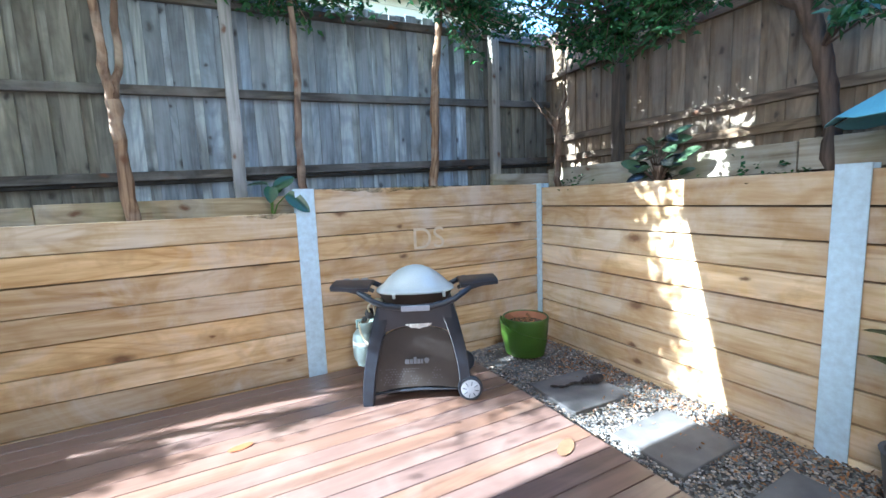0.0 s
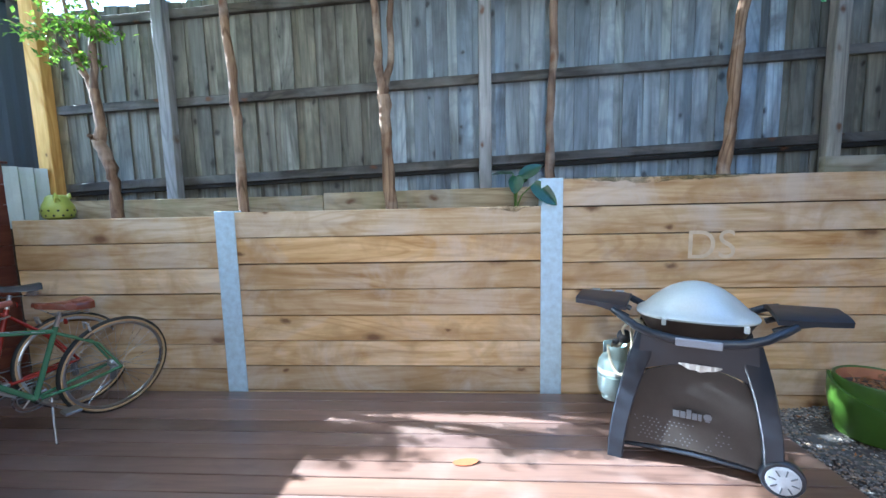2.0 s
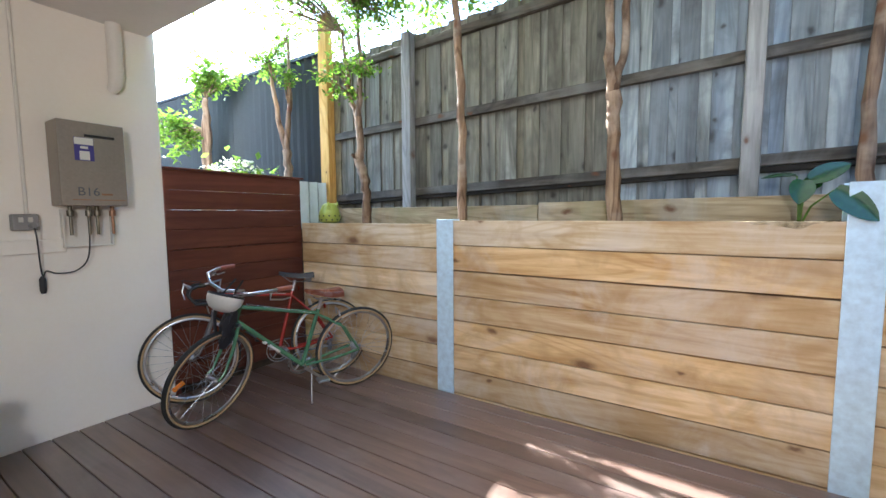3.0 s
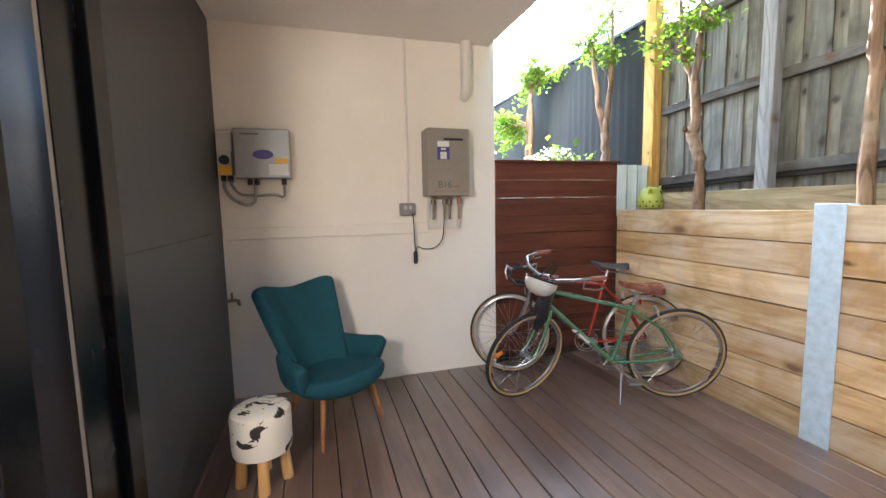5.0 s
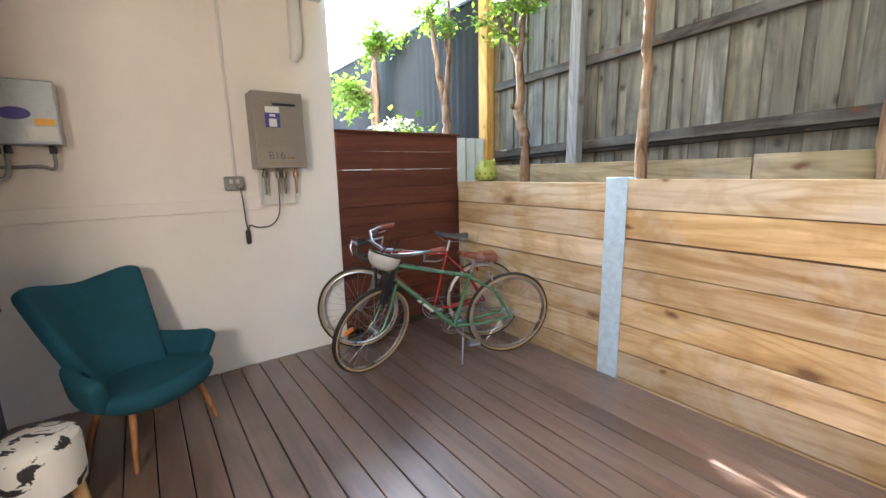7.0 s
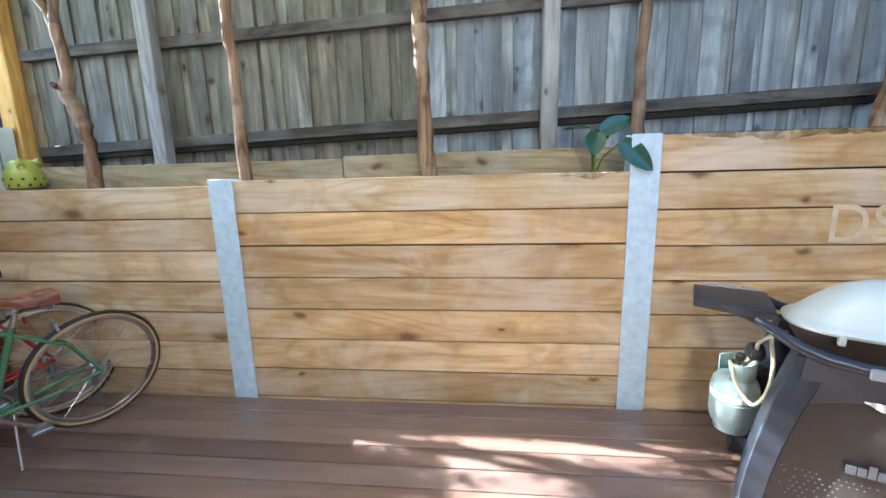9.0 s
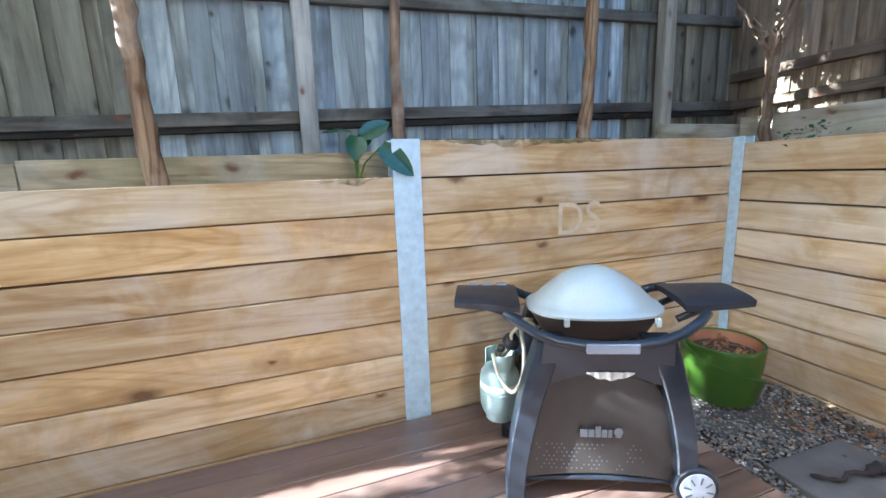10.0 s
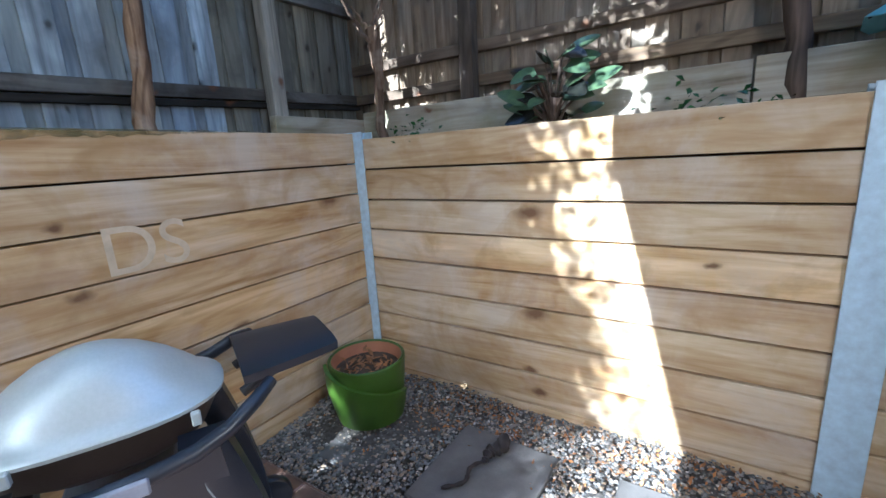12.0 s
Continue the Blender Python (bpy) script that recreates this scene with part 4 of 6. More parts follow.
tagged(part("gas_hose", Geo().tube(flowing([(0.36, -0.43, 0.5), (0.335, -0.47, 0.53), (0.33, -0.54, 0.46), (0.365, -0.6, 0.4), (0.41, -0.61, 0.46), (0.43, -0.6, 0.58), (0.43, -0.57, 0.68), (0.46, -0.54, 0.715), (0.52, -0.52, 0.7)]), 0.0085, 8), HOSE, smooth=True), "cream rubber gas hose looping to the barbecue", "hose")

# ---- pot, pavers, gravel ----
GREENG = plain("green_glaze", (0.05, 0.102, 0.01), 0.36, 0, 0.15, 4, 0.03, spec=0.6)
DRYLEAF = leafy("dry_leaf", (0.25, 0.13, 0.06), 0.8, 0.4, 0.05)
pot = thing("plant_pot", "glossy green glazed pot filled with dry leaves", "pot", pose(1.995, -0.41, -0.082) @ Matrix.Scale(0.925, 4))
part("body", Geo().lathe([(0.15, 0.0), (0.175, 0.008), (0.195, 0.05), (0.216, 0.15), (0.23, 0.27), (0.237, 0.37), (0.241, 0.395), (0.238, 0.409), (0.23, 0.414), (0.221, 0.409), (0.2195, 0.402), (0.212, 0.37), (0.205, 0.33)], 40), GREENG, pot, smooth=True)
wrap = []
for k in range(25):
    a, u = radians(140 + 150 * k / 24), k / 24
    zt = 0.405 - 0.2 * u
    wrap.append([((0.195 + 0.05 * min(1, z / 0.25) + 0.01 * (z / 0.4)) * math.cos(a), (0.195 + 0.05 * min(1, z / 0.25) + 0.01 * (z / 0.4)) * math.sin(a), z) for z in [0.03 + (zt - 0.03) * j / 6 for j in range(7)]])
part("wrap", Geo().sheet(wrap, 0.022), GREENG, pot, "raised diagonal fold of the glaze", smooth=True)
part("inner_wall", Geo().sheet([[(r_ * math.cos(a), r_ * math.sin(a), z) for a in [2 * math.pi * k / 40 for k in range(41)]] for r_, z in ((0.2175, 0.403), (0.209, 0.37), (0.2015, 0.335))], 0.003), plain("terracotta", (0.36, 0.15, 0.075), 0.85, 0, 0.15, 8, 0.15), pot, "bare terracotta inside", smooth=True)
part("soil", Geo().lathe([(0.2, 0.336), (0.1, 0.345), (0.001, 0.35)], 28), SOIL, pot, smooth=True)


def leaf_cloud(count, place, size, r, slim=0.5, bend=0.25):
    """Many small bent leaves at places drawn from place(r)."""
    g = Geo()
    for _ in range(count):
        c, s = Vector(place(r)), size * r.uniform(0.7, 1.3)
        m = Matrix.Translation(c) @ Euler((r.uniform(-1.0, 1.0), r.uniform(-0.9, 0.9), r.uniform(0, 6.28))).to_matrix().to_4x4()
        w = s * slim * 0.5
        g.add([(0, 0, 0), (s * 0.45, w, bend * s * 0.3), (s, 0, -bend * s * 0.3), (s * 0.45, -w, bend * s * 0.3), (s * 0.5, 0, 0.0)], [(0, 4, 1), (1, 4, 2), (0, 3, 4), (3, 2, 4)], m)
    return g


r1 = random.Random(11)
tagged(part("dry_leaves", leaf_cloud(90, lambda r: (r.uniform(-0.13, 0.13), r.uniform(-0.13, 0.13), 0.352 + r.uniform(0, 0.015)), 0.05, r1, 0.45), DRYLEAF, pot), kind="stuff")
paver_mesh = []
for w, d in ((0.57, 0.49), (0.57, 0.53)):
    g = Geo().box((-w / 2, -d / 2, -0.04), (w / 2, d / 2, 0.0), 0.006)
    paver_mesh.append(g.mesh("paver", SLATE))
for x, y, a in ((1.88, -2.02, 1), (1.885, -1.215, -2), (1.86, -2.78, 2)):
    tagged(part("paver", paver_mesh[1 if y > -1.5 else 0], None, at=pose(x, y, -0.09, 0.4, -0.5, a)), "grey slate stepping paver set in gravel", "paver", "stepping pavers")
tagged(part("paver", Geo().box((-0.19, -0.17, -0.04), (0.19, 0.17, 0.0), 0.006).mesh("paver", SLATE), None, at=pose(1.8, -0.52, -0.098, 0.5, 0.4, 8)), "small grey slate paver beside the pot", "paver", "stepping pavers")
tagged(part("gravel_mound", Geo().lathe([(0.62, -0.02), (0.42, 0.0), (0.26, 0.026), (0.15, 0.034), (0.001, 0.036)], 36), GRAVELBED, at=pose(1.995, -0.41, -0.122), smooth=True), "slight dusty rise in the gravel under the pot", "ground", kind="structure")
PEBBLE, pnt, pb = nodes_of("gravel_stone")
pgeo = pnt.nodes.new("ShaderNodeNewGeometry")
pcol = ramp(pnt, pgeo.outputs["Random Per Island"], [(0.0, (0.06, 0.058, 0.057)), (0.35, (0.15, 0.145, 0.14)), (0.62, (0.3, 0.275, 0.245)), (0.8, (0.25, 0.165, 0.09)), (0.9, (0.4, 0.28, 0.165)), (1.0, (0.6, 0.57, 0.52))])
pnt.links.new(mix(pnt, 0.25, pcol, ramp(pnt, noise_of(pnt, coords(pnt), 90, 3), [(0.3, (0.05, 0.05, 0.05)), (0.7, (0.5, 0.48, 0.45))])), pb.inputs["Base Color"])
pb.inputs["Roughness"].default_value = 0.85
rp = np.random.RandomState(5)
ico_v = np.array([(0, 0, 1), (0.9, 0, 0.35), (0.28, 0.86, 0.35), (-0.73, 0.53, 0.3), (-0.73, -0.53, 0.35), (0.28, -0.86, 0.3), (0.5, 0.6, -0.5), (-0.6, 0.2, -0.5), (0.2, -0.7, -0.5)])
ico_f = np.array([(0, 1, 2), (0, 2, 3), (0, 3, 4), (0, 4, 5), (0, 5, 1), (1, 6, 2), (2, 6, 3), (3, 6, 7), (3, 7, 4), (4, 7, 8), (4, 8, 5), (5, 8, 1), (1, 8, 6)])
N = 26000
cx, cy = rp.uniform(1.39, EAST + 0.01, N), -5.0 * rp.uniform(0, 1, N) ** 1.25
cz = -0.128 + rp.uniform(0, 0.02, N) + 0.012 * np.sin(cx * 7 + cy * 5)
size = rp.uniform(0.006, 0.015, N)
cz += 0.042 * np.exp(-((cx - 1.995) ** 2 + (cy + 0.41) ** 2) / 0.09)
on_paver = np.zeros(N, bool)
for x, y, w, d in ((1.88, -2.02, 0.57, 0.49), (1.885, -1.215, 0.57, 0.53), (1.86, -2.78, 0.57, 0.49)):
    on_paver |= (np.abs(cx - x) < w / 2 - 0.012) & (np.abs(cy - y) < d / 2 - 0.012)
cz[on_paver & (rp.uniform(0, 1, N) > 0.012)] -= 0.06
turn = rp.uniform(0, 6.28, N)
shape = rp.uniform(0.6, 1.25, (N, 1, 3)) * ico_v[None] * size[:, None, None]
shape[:, :, 2] *= 0.6
c, s = np.cos(turn)[:, None], np.sin(turn)[:, None]
px = shape[:, :, 0] * c - shape[:, :, 1] * s + cx[:, None]
py = shape[:, :, 0] * s + shape[:, :, 1] * c + cy[:, None]
pz = shape[:, :, 2] + cz[:, None]
stones = Geo()
stones.v = np.stack([px, py, pz], -1).reshape(-1, 3).tolist()
stones.f = (ico_f[None] + 9 * np.arange(N)[:, None, None]).reshape(-1, 3).tolist()
tagged(part("gravel", stones, PEBBLE), "loose mixed grey and tan gravel with leaf litter", "gravel", kind="stuff")
r2 = random.Random(21)
tagged(part("leaf_litter", leaf_cloud(1300, lambda r: (2.47 - abs(r.gauss(0, 0.3)), -r.uniform(0.1, 3.0), -0.103 + r.uniform(0, 0.012)), 0.032, r2, 0.4, 0.1), DRYLEAF), "scattered dry brown leaves on the gravel", "leaf litter", kind="stuff")
DRYHEAD = plain("dry_seed_head", (0.03, 0.022, 0.02), 0.85, 0, 0.4, 30, 0.6)
frond = thing("dry_frond", "dark dried seed head with a twisted stalk on a paver", "frond", pose(1.95, -1.19, -0.089, 0, 0, -14) @ Matrix.Scale(1.3, 4))
part("stalk", Geo().tube(flowing([(-0.2, 0.035, 0.008), (-0.13, -0.012, 0.016), (-0.06, 0.02, 0.014), (0.0, -0.004, 0.02)]), [0.005 + 0.004 * abs(math.sin(k)) for k in range(19)], 7), DRYHEAD, frond, smooth=True)
part("head", Geo().tube(flowing([(-0.01, -0.004, 0.02), (0.04, 0.012, 0.026), (0.085, -0.008, 0.03), (0.13, 0.014, 0.026), (0.16, 0.03, 0.016)]), [0.009 + 0.017 * math.sin(math.pi * k / 24) + 0.005 * math.sin(k * 2.1) for k in range(25)], 9), DRYHEAD, frond, smooth=True)
RUST = plain("rust_leaf", (0.3, 0.085, 0.025), 0.7, 0, 0.2, 20, 0.1)
TANL = plain("tan_leaf", (0.16, 0.09, 0.045), 0.7, 0, 0.2, 20, 0.1)
for x, y, a, w, mat_ in ((-0.55, -0.86, 10, 0.075, RUST), (1.13, -1.86, 30, 0.1, TANL)):
    g = Geo().sheet([[(w * u, w * 0.42 * math.sqrt(max(0, 1 - u * u)) * v, 0.004 + 0.004 * u * u) for v in (-1, -0.5, 0, 0.5, 1)] for u in (-1, -0.8, -0.4, 0, 0.4, 0.8, 1)], 0.0015)
    tagged(part("fallen_leaf", g, mat_, at=pose(x, y, 0.001, 0, 0, a)), "flat dry leaf lying on the deck", "leaf", "fallen leaves on the deck")

# ---- bicycles ----
TYRE = plain("tyre_rubber", (0.014, 0.0135, 0.013), 0.7, 0, 0.2, 9, 0.2)
GUM = plain("gum_wall", (0.42, 0.29, 0.15), 0.7, 0, 0.1, 9, 0.1)
CHROME = plain("chrome", (0.44, 0.44, 0.45), 0.3, 1.0, 0.08, 9, 0.0)
DULL = plain("dull_metal", (0.24, 0.24, 0.25), 0.45, 0.7, 0.1, 9, 0.02)
GREENF = plain("green_enamel", (0.09, 0.2, 0.11), 0.22, 0.1, 0.1, 6, 0.02)
REDF = plain("red_enamel", (0.3, 0.03, 0.022), 0.22, 0.1, 0.1, 6, 0.02)
LEATHER = plain("brown_leather", (0.17, 0.05, 0.026), 0.28, 0, 0.2, 9, 0.1)
BLACKL = plain("black_leather", (0.018, 0.018, 0.022), 0.4, 0, 0.2, 9, 0.1)
TAN_TAPE = plain("pale_tape", (0.3, 0.1, 0.07), 0.6, 0, 0.15, 12, 0.2)
ORANGE = plain("orange_reflector", (0.75, 0.22, 0.02), 0.25, 0, 0.1, 9, 0.0)
R = 0.345


def torus(g, big, small, n=56, k=8, squash=1.0, y=0.0):
    verts = [((big + small * math.cos(b)) * math.cos(a), y + squash * small * math.sin(b), (big + small * math.cos(b)) * math.sin(a)) for a in [2 * math.pi * i / n for i in range(n)] for b in [2 * math.pi * j / k for j in range(k)]]
    faces = [(i * k + j, i * k + (j + 1) % k, ((i + 1) % n) * k + (j + 1) % k, ((i + 1) % n) * k + j) for i in range(n) for j in range(k)]
    return g.add(verts, faces)


def bike_wheel(parent, at, reflector=False):
    tyre = part("wheel", torus(Geo(), R - 0.017, 0.017), TYRE, parent, "black tyre with tan side walls", smooth=True, at=at)
    part("side_wall", torus(torus(Geo(), R - 0.0245, 0.0085, y=0.0115), R - 0.0245, 0.0085, y=-0.0115), GUM, tyre, smooth=True)
    part("rim", torus(Geo(), R - 0.042, 0.011, squash=0.9), CHROME, tyre, smooth=True)
    part("hub", Geo().lathe([(0.007, -0.055), (0.022, -0.04), (0.022, -0.036), (0.012, -0.03), (0.012, 0.03), (0.022, 0.036), (0.022, 0.04), (0.007, 0.055)], 16, pose(0, 0, 0, 90, 0, 0)), CHROME, tyre, smooth=True)
    for k in range(28):
        a, s = 2 * math.pi * k / 28, 1 if k % 2 else -1
        b = a + s * (0.9 if k % 4 < 2 else -0.9)
        part("spoke", Geo().tube([(0.021 * math.cos(b), s * 0.036, 0.021 * math.sin(b)), ((R - 0.045) * math.cos(a), 0, (R - 0.045) * math.sin(a))], 0.0012, 4, False), CHROME, tyre)
    if reflector:
        part("reflector", Geo().box((-0.045, -0.008, -0.017), (0.045, 0.008, 0.017), 0.004), ORANGE, tyre, "orange spoke reflector", at=pose(0.1, 0, -0.2, 0, 35, 0))
    return tyre


def bicycle(label, at, paint, steer, base=1.08, high=0.69, drop=False, saddle_mat=None, tape=None, stand=True, reflector=False):
    b = thing("bicycle", label, "bicycle", at)
    bike_wheel(b, pose(0, 0, R))
    bb, seat, htop, hbot, front = Vector((0.445, 0, 0.285)), Vector((0.3 + (0.815 - high) * 0.25, 0, high)), Vector((0.878, 0, 0.835)), Vector((0.912, 0, 0.7)), Vector((base, 0, R))
    part("top_tube", Geo().tube([seat, htop + Vector((0.004, 0, -0.02))], 0.0145, 10), paint, b, smooth=True)
    part("down_tube", Geo().tube([bb, hbot + Vector((-0.004, 0, 0.02))], 0.0165, 10), paint, b, smooth=True)
    part("seat_tube", Geo().tube([bb, seat + Vector((-0.008, 0, 0.03))], 0.0155, 10), paint, b, smooth=True)
    part("head_tube", Geo().tube([hbot, htop], 0.019, 12), paint, b, smooth=True)
    for s in (-1, 1):
        part("seat_stay", Geo().tube([seat + Vector((0, s * 0.012, -0.01)), (0.12, s * 0.045, 0.55), (0, s * 0.062, R)], 0.0085, 8), paint, b, smooth=True)
        part("chain_stay", Geo().tube([bb + Vector((-0.02, s * 0.02, 0)), (0.2, s * 0.05, 0.31), (0, s * 0.062, R)], 0.0105, 8), paint, b, smooth=True)
    # the steered front: fork, wheel, stem and bars turn about the head tube
    way = (htop - hbot).normalized()
    turn = Matrix.Translation(hbot) @ Matrix.Rotation(radians(steer), 4, way) @ Matrix.Translation(-hbot)
    bike_wheel(b, turn @ pose(*front), reflector)
    for s in (-1, 1):
        part("fork_blade", Geo().tube([turn @ (hbot + Vector((0.0, s * 0.035, -0.01))), turn @ Vector((0.965, s * 0.05, 0.52)), turn @ Vector((1.03, s * 0.055, 0.38)), turn @ (front + Vector((0, s * 0.058, 0)))], [0.014, 0.012, 0.009, 0.008], 8), paint if not drop else DULL, b, smooth=True)
    part("fork_crown", Geo().tube([turn @ (hbot + Vector((0, -0.045, -0.01))), turn @ (hbot + Vector((0, 0.045, -0.01)))], 0.016, 8), CHROME, b, smooth=True)
    top = htop + way * 0.1
    clamp = top + Vector((0.13, 0, -0.03) if drop else (0.07, 0, 0.015))
    part("stem", Geo().tube([turn @ (htop - way * 0.01), turn @ top, turn @ clamp], 0.0115, 10), CHROME, b, smooth=True)
    for s in (-1, 1):
        if drop:
            pts = [clamp, clamp + Vector((0, s * 0.19, 0)), clamp + Vector((0.04, s * 0.21, 0)), clamp + Vector((0.09, s * 0.21, -0.02)), clamp + Vector((0.105, s * 0.21, -0.07)), clamp + Vector((0.06, s * 0.21, -0.13)), clamp + Vector((-0.05, s * 0.21, -0.14))]
            part("drop_bar", Geo().tube([turn @ p for p in pts], 0.0125, 10), BLACKP, b, smooth=True)
            part("brake_lever", Geo().tube([turn @ (clamp + Vector(q)) for q in ((0.09, s * 0.21, -0.01), (0.13, s * 0.21, 0.02), (0.145, s * 0.215, -0.03), (0.13, s * 0.22, -0.09))], [0.014, 0.013, 0.006, 0.004], 8), CHROME, b, smooth=True)
        else:
            pts = [clamp, clamp + Vector((0.05, s * 0.06, 0.0)), clamp + Vector((0.075, s * 0.14, 0.035)), clamp + Vector((0.02, s * 0.235, 0.065)), clamp + Vector((-0.08, s * 0.265, 0.065)), clamp + Vector((-0.2, s * 0.275, 0.055))]
            barpart = part("handlebar", Geo().tube([turn @ p for p in pts], 0.0115, 10), CHROME, b, smooth=True)
            part("grip", Geo().tube([turn @ (clamp + Vector((-0.1, s * 0.267, 0.063))), turn @ (clamp + Vector((-0.225, s * 0.277, 0.052)))], 0.0165, 10), tape, barpart, "brown leather grip", smooth=True)
            part("brake_lever", Geo().tube([turn @ (clamp + Vector(q)) for q in ((-0.06, s * 0.26, 0.045), (-0.03, s * 0.285, 0.02), (-0.12, s * 0.31, 0.0), (-0.18, s * 0.315, 0.0))], [0.01, 0.008, 0.006, 0.004], 8), CHROME, b, smooth=True)
    part("brake_cable", Geo().tube([turn @ (clamp + Vector((0.02, 0.2, 0.03))), turn @ (clamp + Vector((0.14, 0.1, 0.05))), turn @ (clamp + Vector((0.1, 0.0, -0.08))), turn @ (hbot + Vector((0.05, 0, 0.02)))], 0.003, 6), BLACKP, b, smooth=True)
    part("seat_post", Geo().tube([seat, seat + Vector((-0.035, 0, 0.12))], 0.0125, 10), CHROME, b, smooth=True)
    rows = []
    for i in range(15):
        u = i / 14
        half = 0.019 + 0.064 * max(0, 1 - u * 1.5) ** 0.7 + 0.004 * u
        half *= 1 if u > 0.06 else 0.9
        side = 0.05 - 0.02 * u
        rows.append([(-0.145 + 0.28 * u, half * x, 0.02 + 0.012 * (2 * u - 0.8) ** 2 + 0.012 * max(0, 0.3 - u) - side * z) for x, z in ((-1.02, 1), (-1.0, 0.55), (-0.88, 0.16), (-0.5, 0.02), (0, 0), (0.5, 0.02), (0.88, 0.16), (1.0, 0.55), (1.02, 1))])
    sad = part("saddle", Geo().sheet(rows, 0.006), saddle_mat, b, "sprung leather saddle", smooth=True, at=pose(seat.x - 0.04, 0, seat.z + 0.158, 0, -4, 0))
    for y in (-0.05, -0.018, 0.018, 0.05):
        part("rivet", Geo().lathe([(0.006, 0), (0.004, 0.003), (0.001, 0.004)], 8), CHROME, sad, at=pose(-0.147, y, 0.02, 0, -80, 0))
    part("saddle_rail", Geo().tube([(-0.12, 0.03, 0.0), (-0.08, 0.022, -0.05), (0.04, 0.02, -0.05), (0.11, 0.008, 0.0)], 0.004, 6).tube([(-0.12, -0.03, 0.0), (-0.08, -0.022, -0.05), (0.04, -0.02, -0.05), (0.11, -0.008, 0.0)], 0.004, 6), CHROME, sad)
    for y in (-0.045, 0.045):
        coil = [(-0.115 + 0.014 * math.cos(k * 0.8), y + 0.014 * math.sin(k * 0.8), -0.055 + 0.0016 * k) for k in range(32)]
        part("spring", Geo().tube(coil, 0.0028, 5), CHROME, sad)
    part("chain_ring", torus(torus(Geo(), 0.092, 0.004, 40, 6, y=-0.045), 0.07, 0.003, 40, 6, y=-0.045), CHROME, b, smooth=True, at=pose(*bb))
    for s, a in ((-1, 40), (1, 220)):
        d = Vector((math.cos(radians(a)), 0, math.sin(radians(a)))) * 0.165
        c = bb + Vector((0, s * 0.065, 0))
        part("crank_arm", Geo().tube([c, c + d], [0.012, 0.009], 8), CHROME, b, smooth=True)
        part("pedal", Geo().box((-0.045, 0.005 if s > 0 else -0.085, -0.01), (0.045, 0.085 if s > 0 else -0.005, 0.01), 0.005), BLACKP if drop else CHROME, b, at=Matrix.Translation(c + d))
    part("chain", Geo().tube([bb + Vector((0, -0.045, 0.09)), (0, -0.045, R + 0.03)], 0.0045, 6).tube([bb + Vector((0, -0.045, -0.09)), (0.02, -0.045, R - 0.07)], 0.0045, 6), GREYBAR, b)
    for k in range(5):
        a = radians(72 * k + 20)
        part("spider_arm", Geo().tube([bb + Vector((0, -0.045, 0)), bb + Vector((0.075 * math.cos(a), -0.045, 0.075 * math.sin(a)))], [0.009, 0.005], 6), CHROME, b)
    part("rear_mech", Geo().box((-0.02, -0.06, R - 0.13), (0.02, -0.035, R - 0.03), 0.008), DULL, b)
    part("gear_cable", Geo().tube([(0.0, -0.066, R - 0.06), (-0.05, -0.07, R - 0.03), (0.02, -0.068, R + 0.01), (0.2, -0.06, 0.315)], 0.0025, 6), BLACKP, b, smooth=True)
    down = (hbot - bb).normalized()
    for k, (lo, hi) in enumerate(((0.36, 0.52), (0.56, 0.6))):
        span = (hbot - bb).length
        part("decal", Geo().tube([bb + down * span * lo + Vector((0, 0, 0)), bb + down * span * hi], 0.0172, 12, False), PAPER if not drop else GREYBAR, b, "pale printed band", smooth=True)
    part("frame_cable", Geo().tube([seat + Vector((0.05, 0.012, 0.012)), seat.lerp(htop, 0.5) + Vector((0, 0.013, 0.006)), htop + Vector((-0.04, 0.014, 0.0))], 0.0028, 6), CHROME, b, smooth=True)
    part("tail_reflector", Geo().lathe([(0.02, 0), (0.017, 0.008), (0.001, 0.01)], 12), REDF, b, at=pose(seat.x - 0.055, 0, seat.z + 0.05, 0, -90, 0))
    part("sprocket", ring_disc(0.034, 0.012, 18).mesh("sprocket", CHROME), None, b, at=pose(0, -0.04, R, 90, 0, 0))
    for c in (Vector((0.16, 0, 0.68)), turn @ Vector((0.95, 0, 0.705))):
        part("caliper", Geo().tube([c + Vector((0, -0.035, -0.03)), c + Vector((0.01, -0.03, 0.02)), c + Vector((0.01, 0.03, 0.02)), c + Vector((0, 0.035, -0.03))], 0.007, 6), CHROME, b, smooth=True)
    if stand:
        part("kick_stand", Geo().tube([(0.38, 0.03, 0.27), (0.4, 0.09, 0.12), (0.42, 0.16, 0.005)], [0.008, 0.007, 0.006], 8), DULL, b, smooth=True)
        part("kick_foot", Geo().tube([(0.415, 0.155, 0.012), (0.435, 0.175, 0.006)], 0.012, 8), BLACKP, b)
    return b


def heading(x0, y0, x1, y1):
    return math.degrees(math.atan2(y1 - y0, x1 - x0))


bicycle("green steel bicycle with brown saddle on its stand", pose(-3.07, -0.3, 0, 0, 0, heading(-3.07, -0.3, -3.48, -1.33)) @ pose(0, 0, 0, -7, 0, 0), GREENF, 32, saddle_mat=LEATHER, tape=TAN_TAPE)
bicycle("dark red road bicycle with drop bars beside the screen", pose(-3.4, -0.24, 0, 0, 0, heading(-3.4, -0.24, -3.9, -1.24)) @ pose(0, 0, 0, 7, 0, 0), REDF, 3, high=0.76, drop=True, saddle_mat=BLACKL, tape=BLACKP, stand=False, reflector=True)
HELM = plain("helmet_shell", (0.55, 0.53, 0.48), 0.35, 0, 0.1, 6, 0.04)
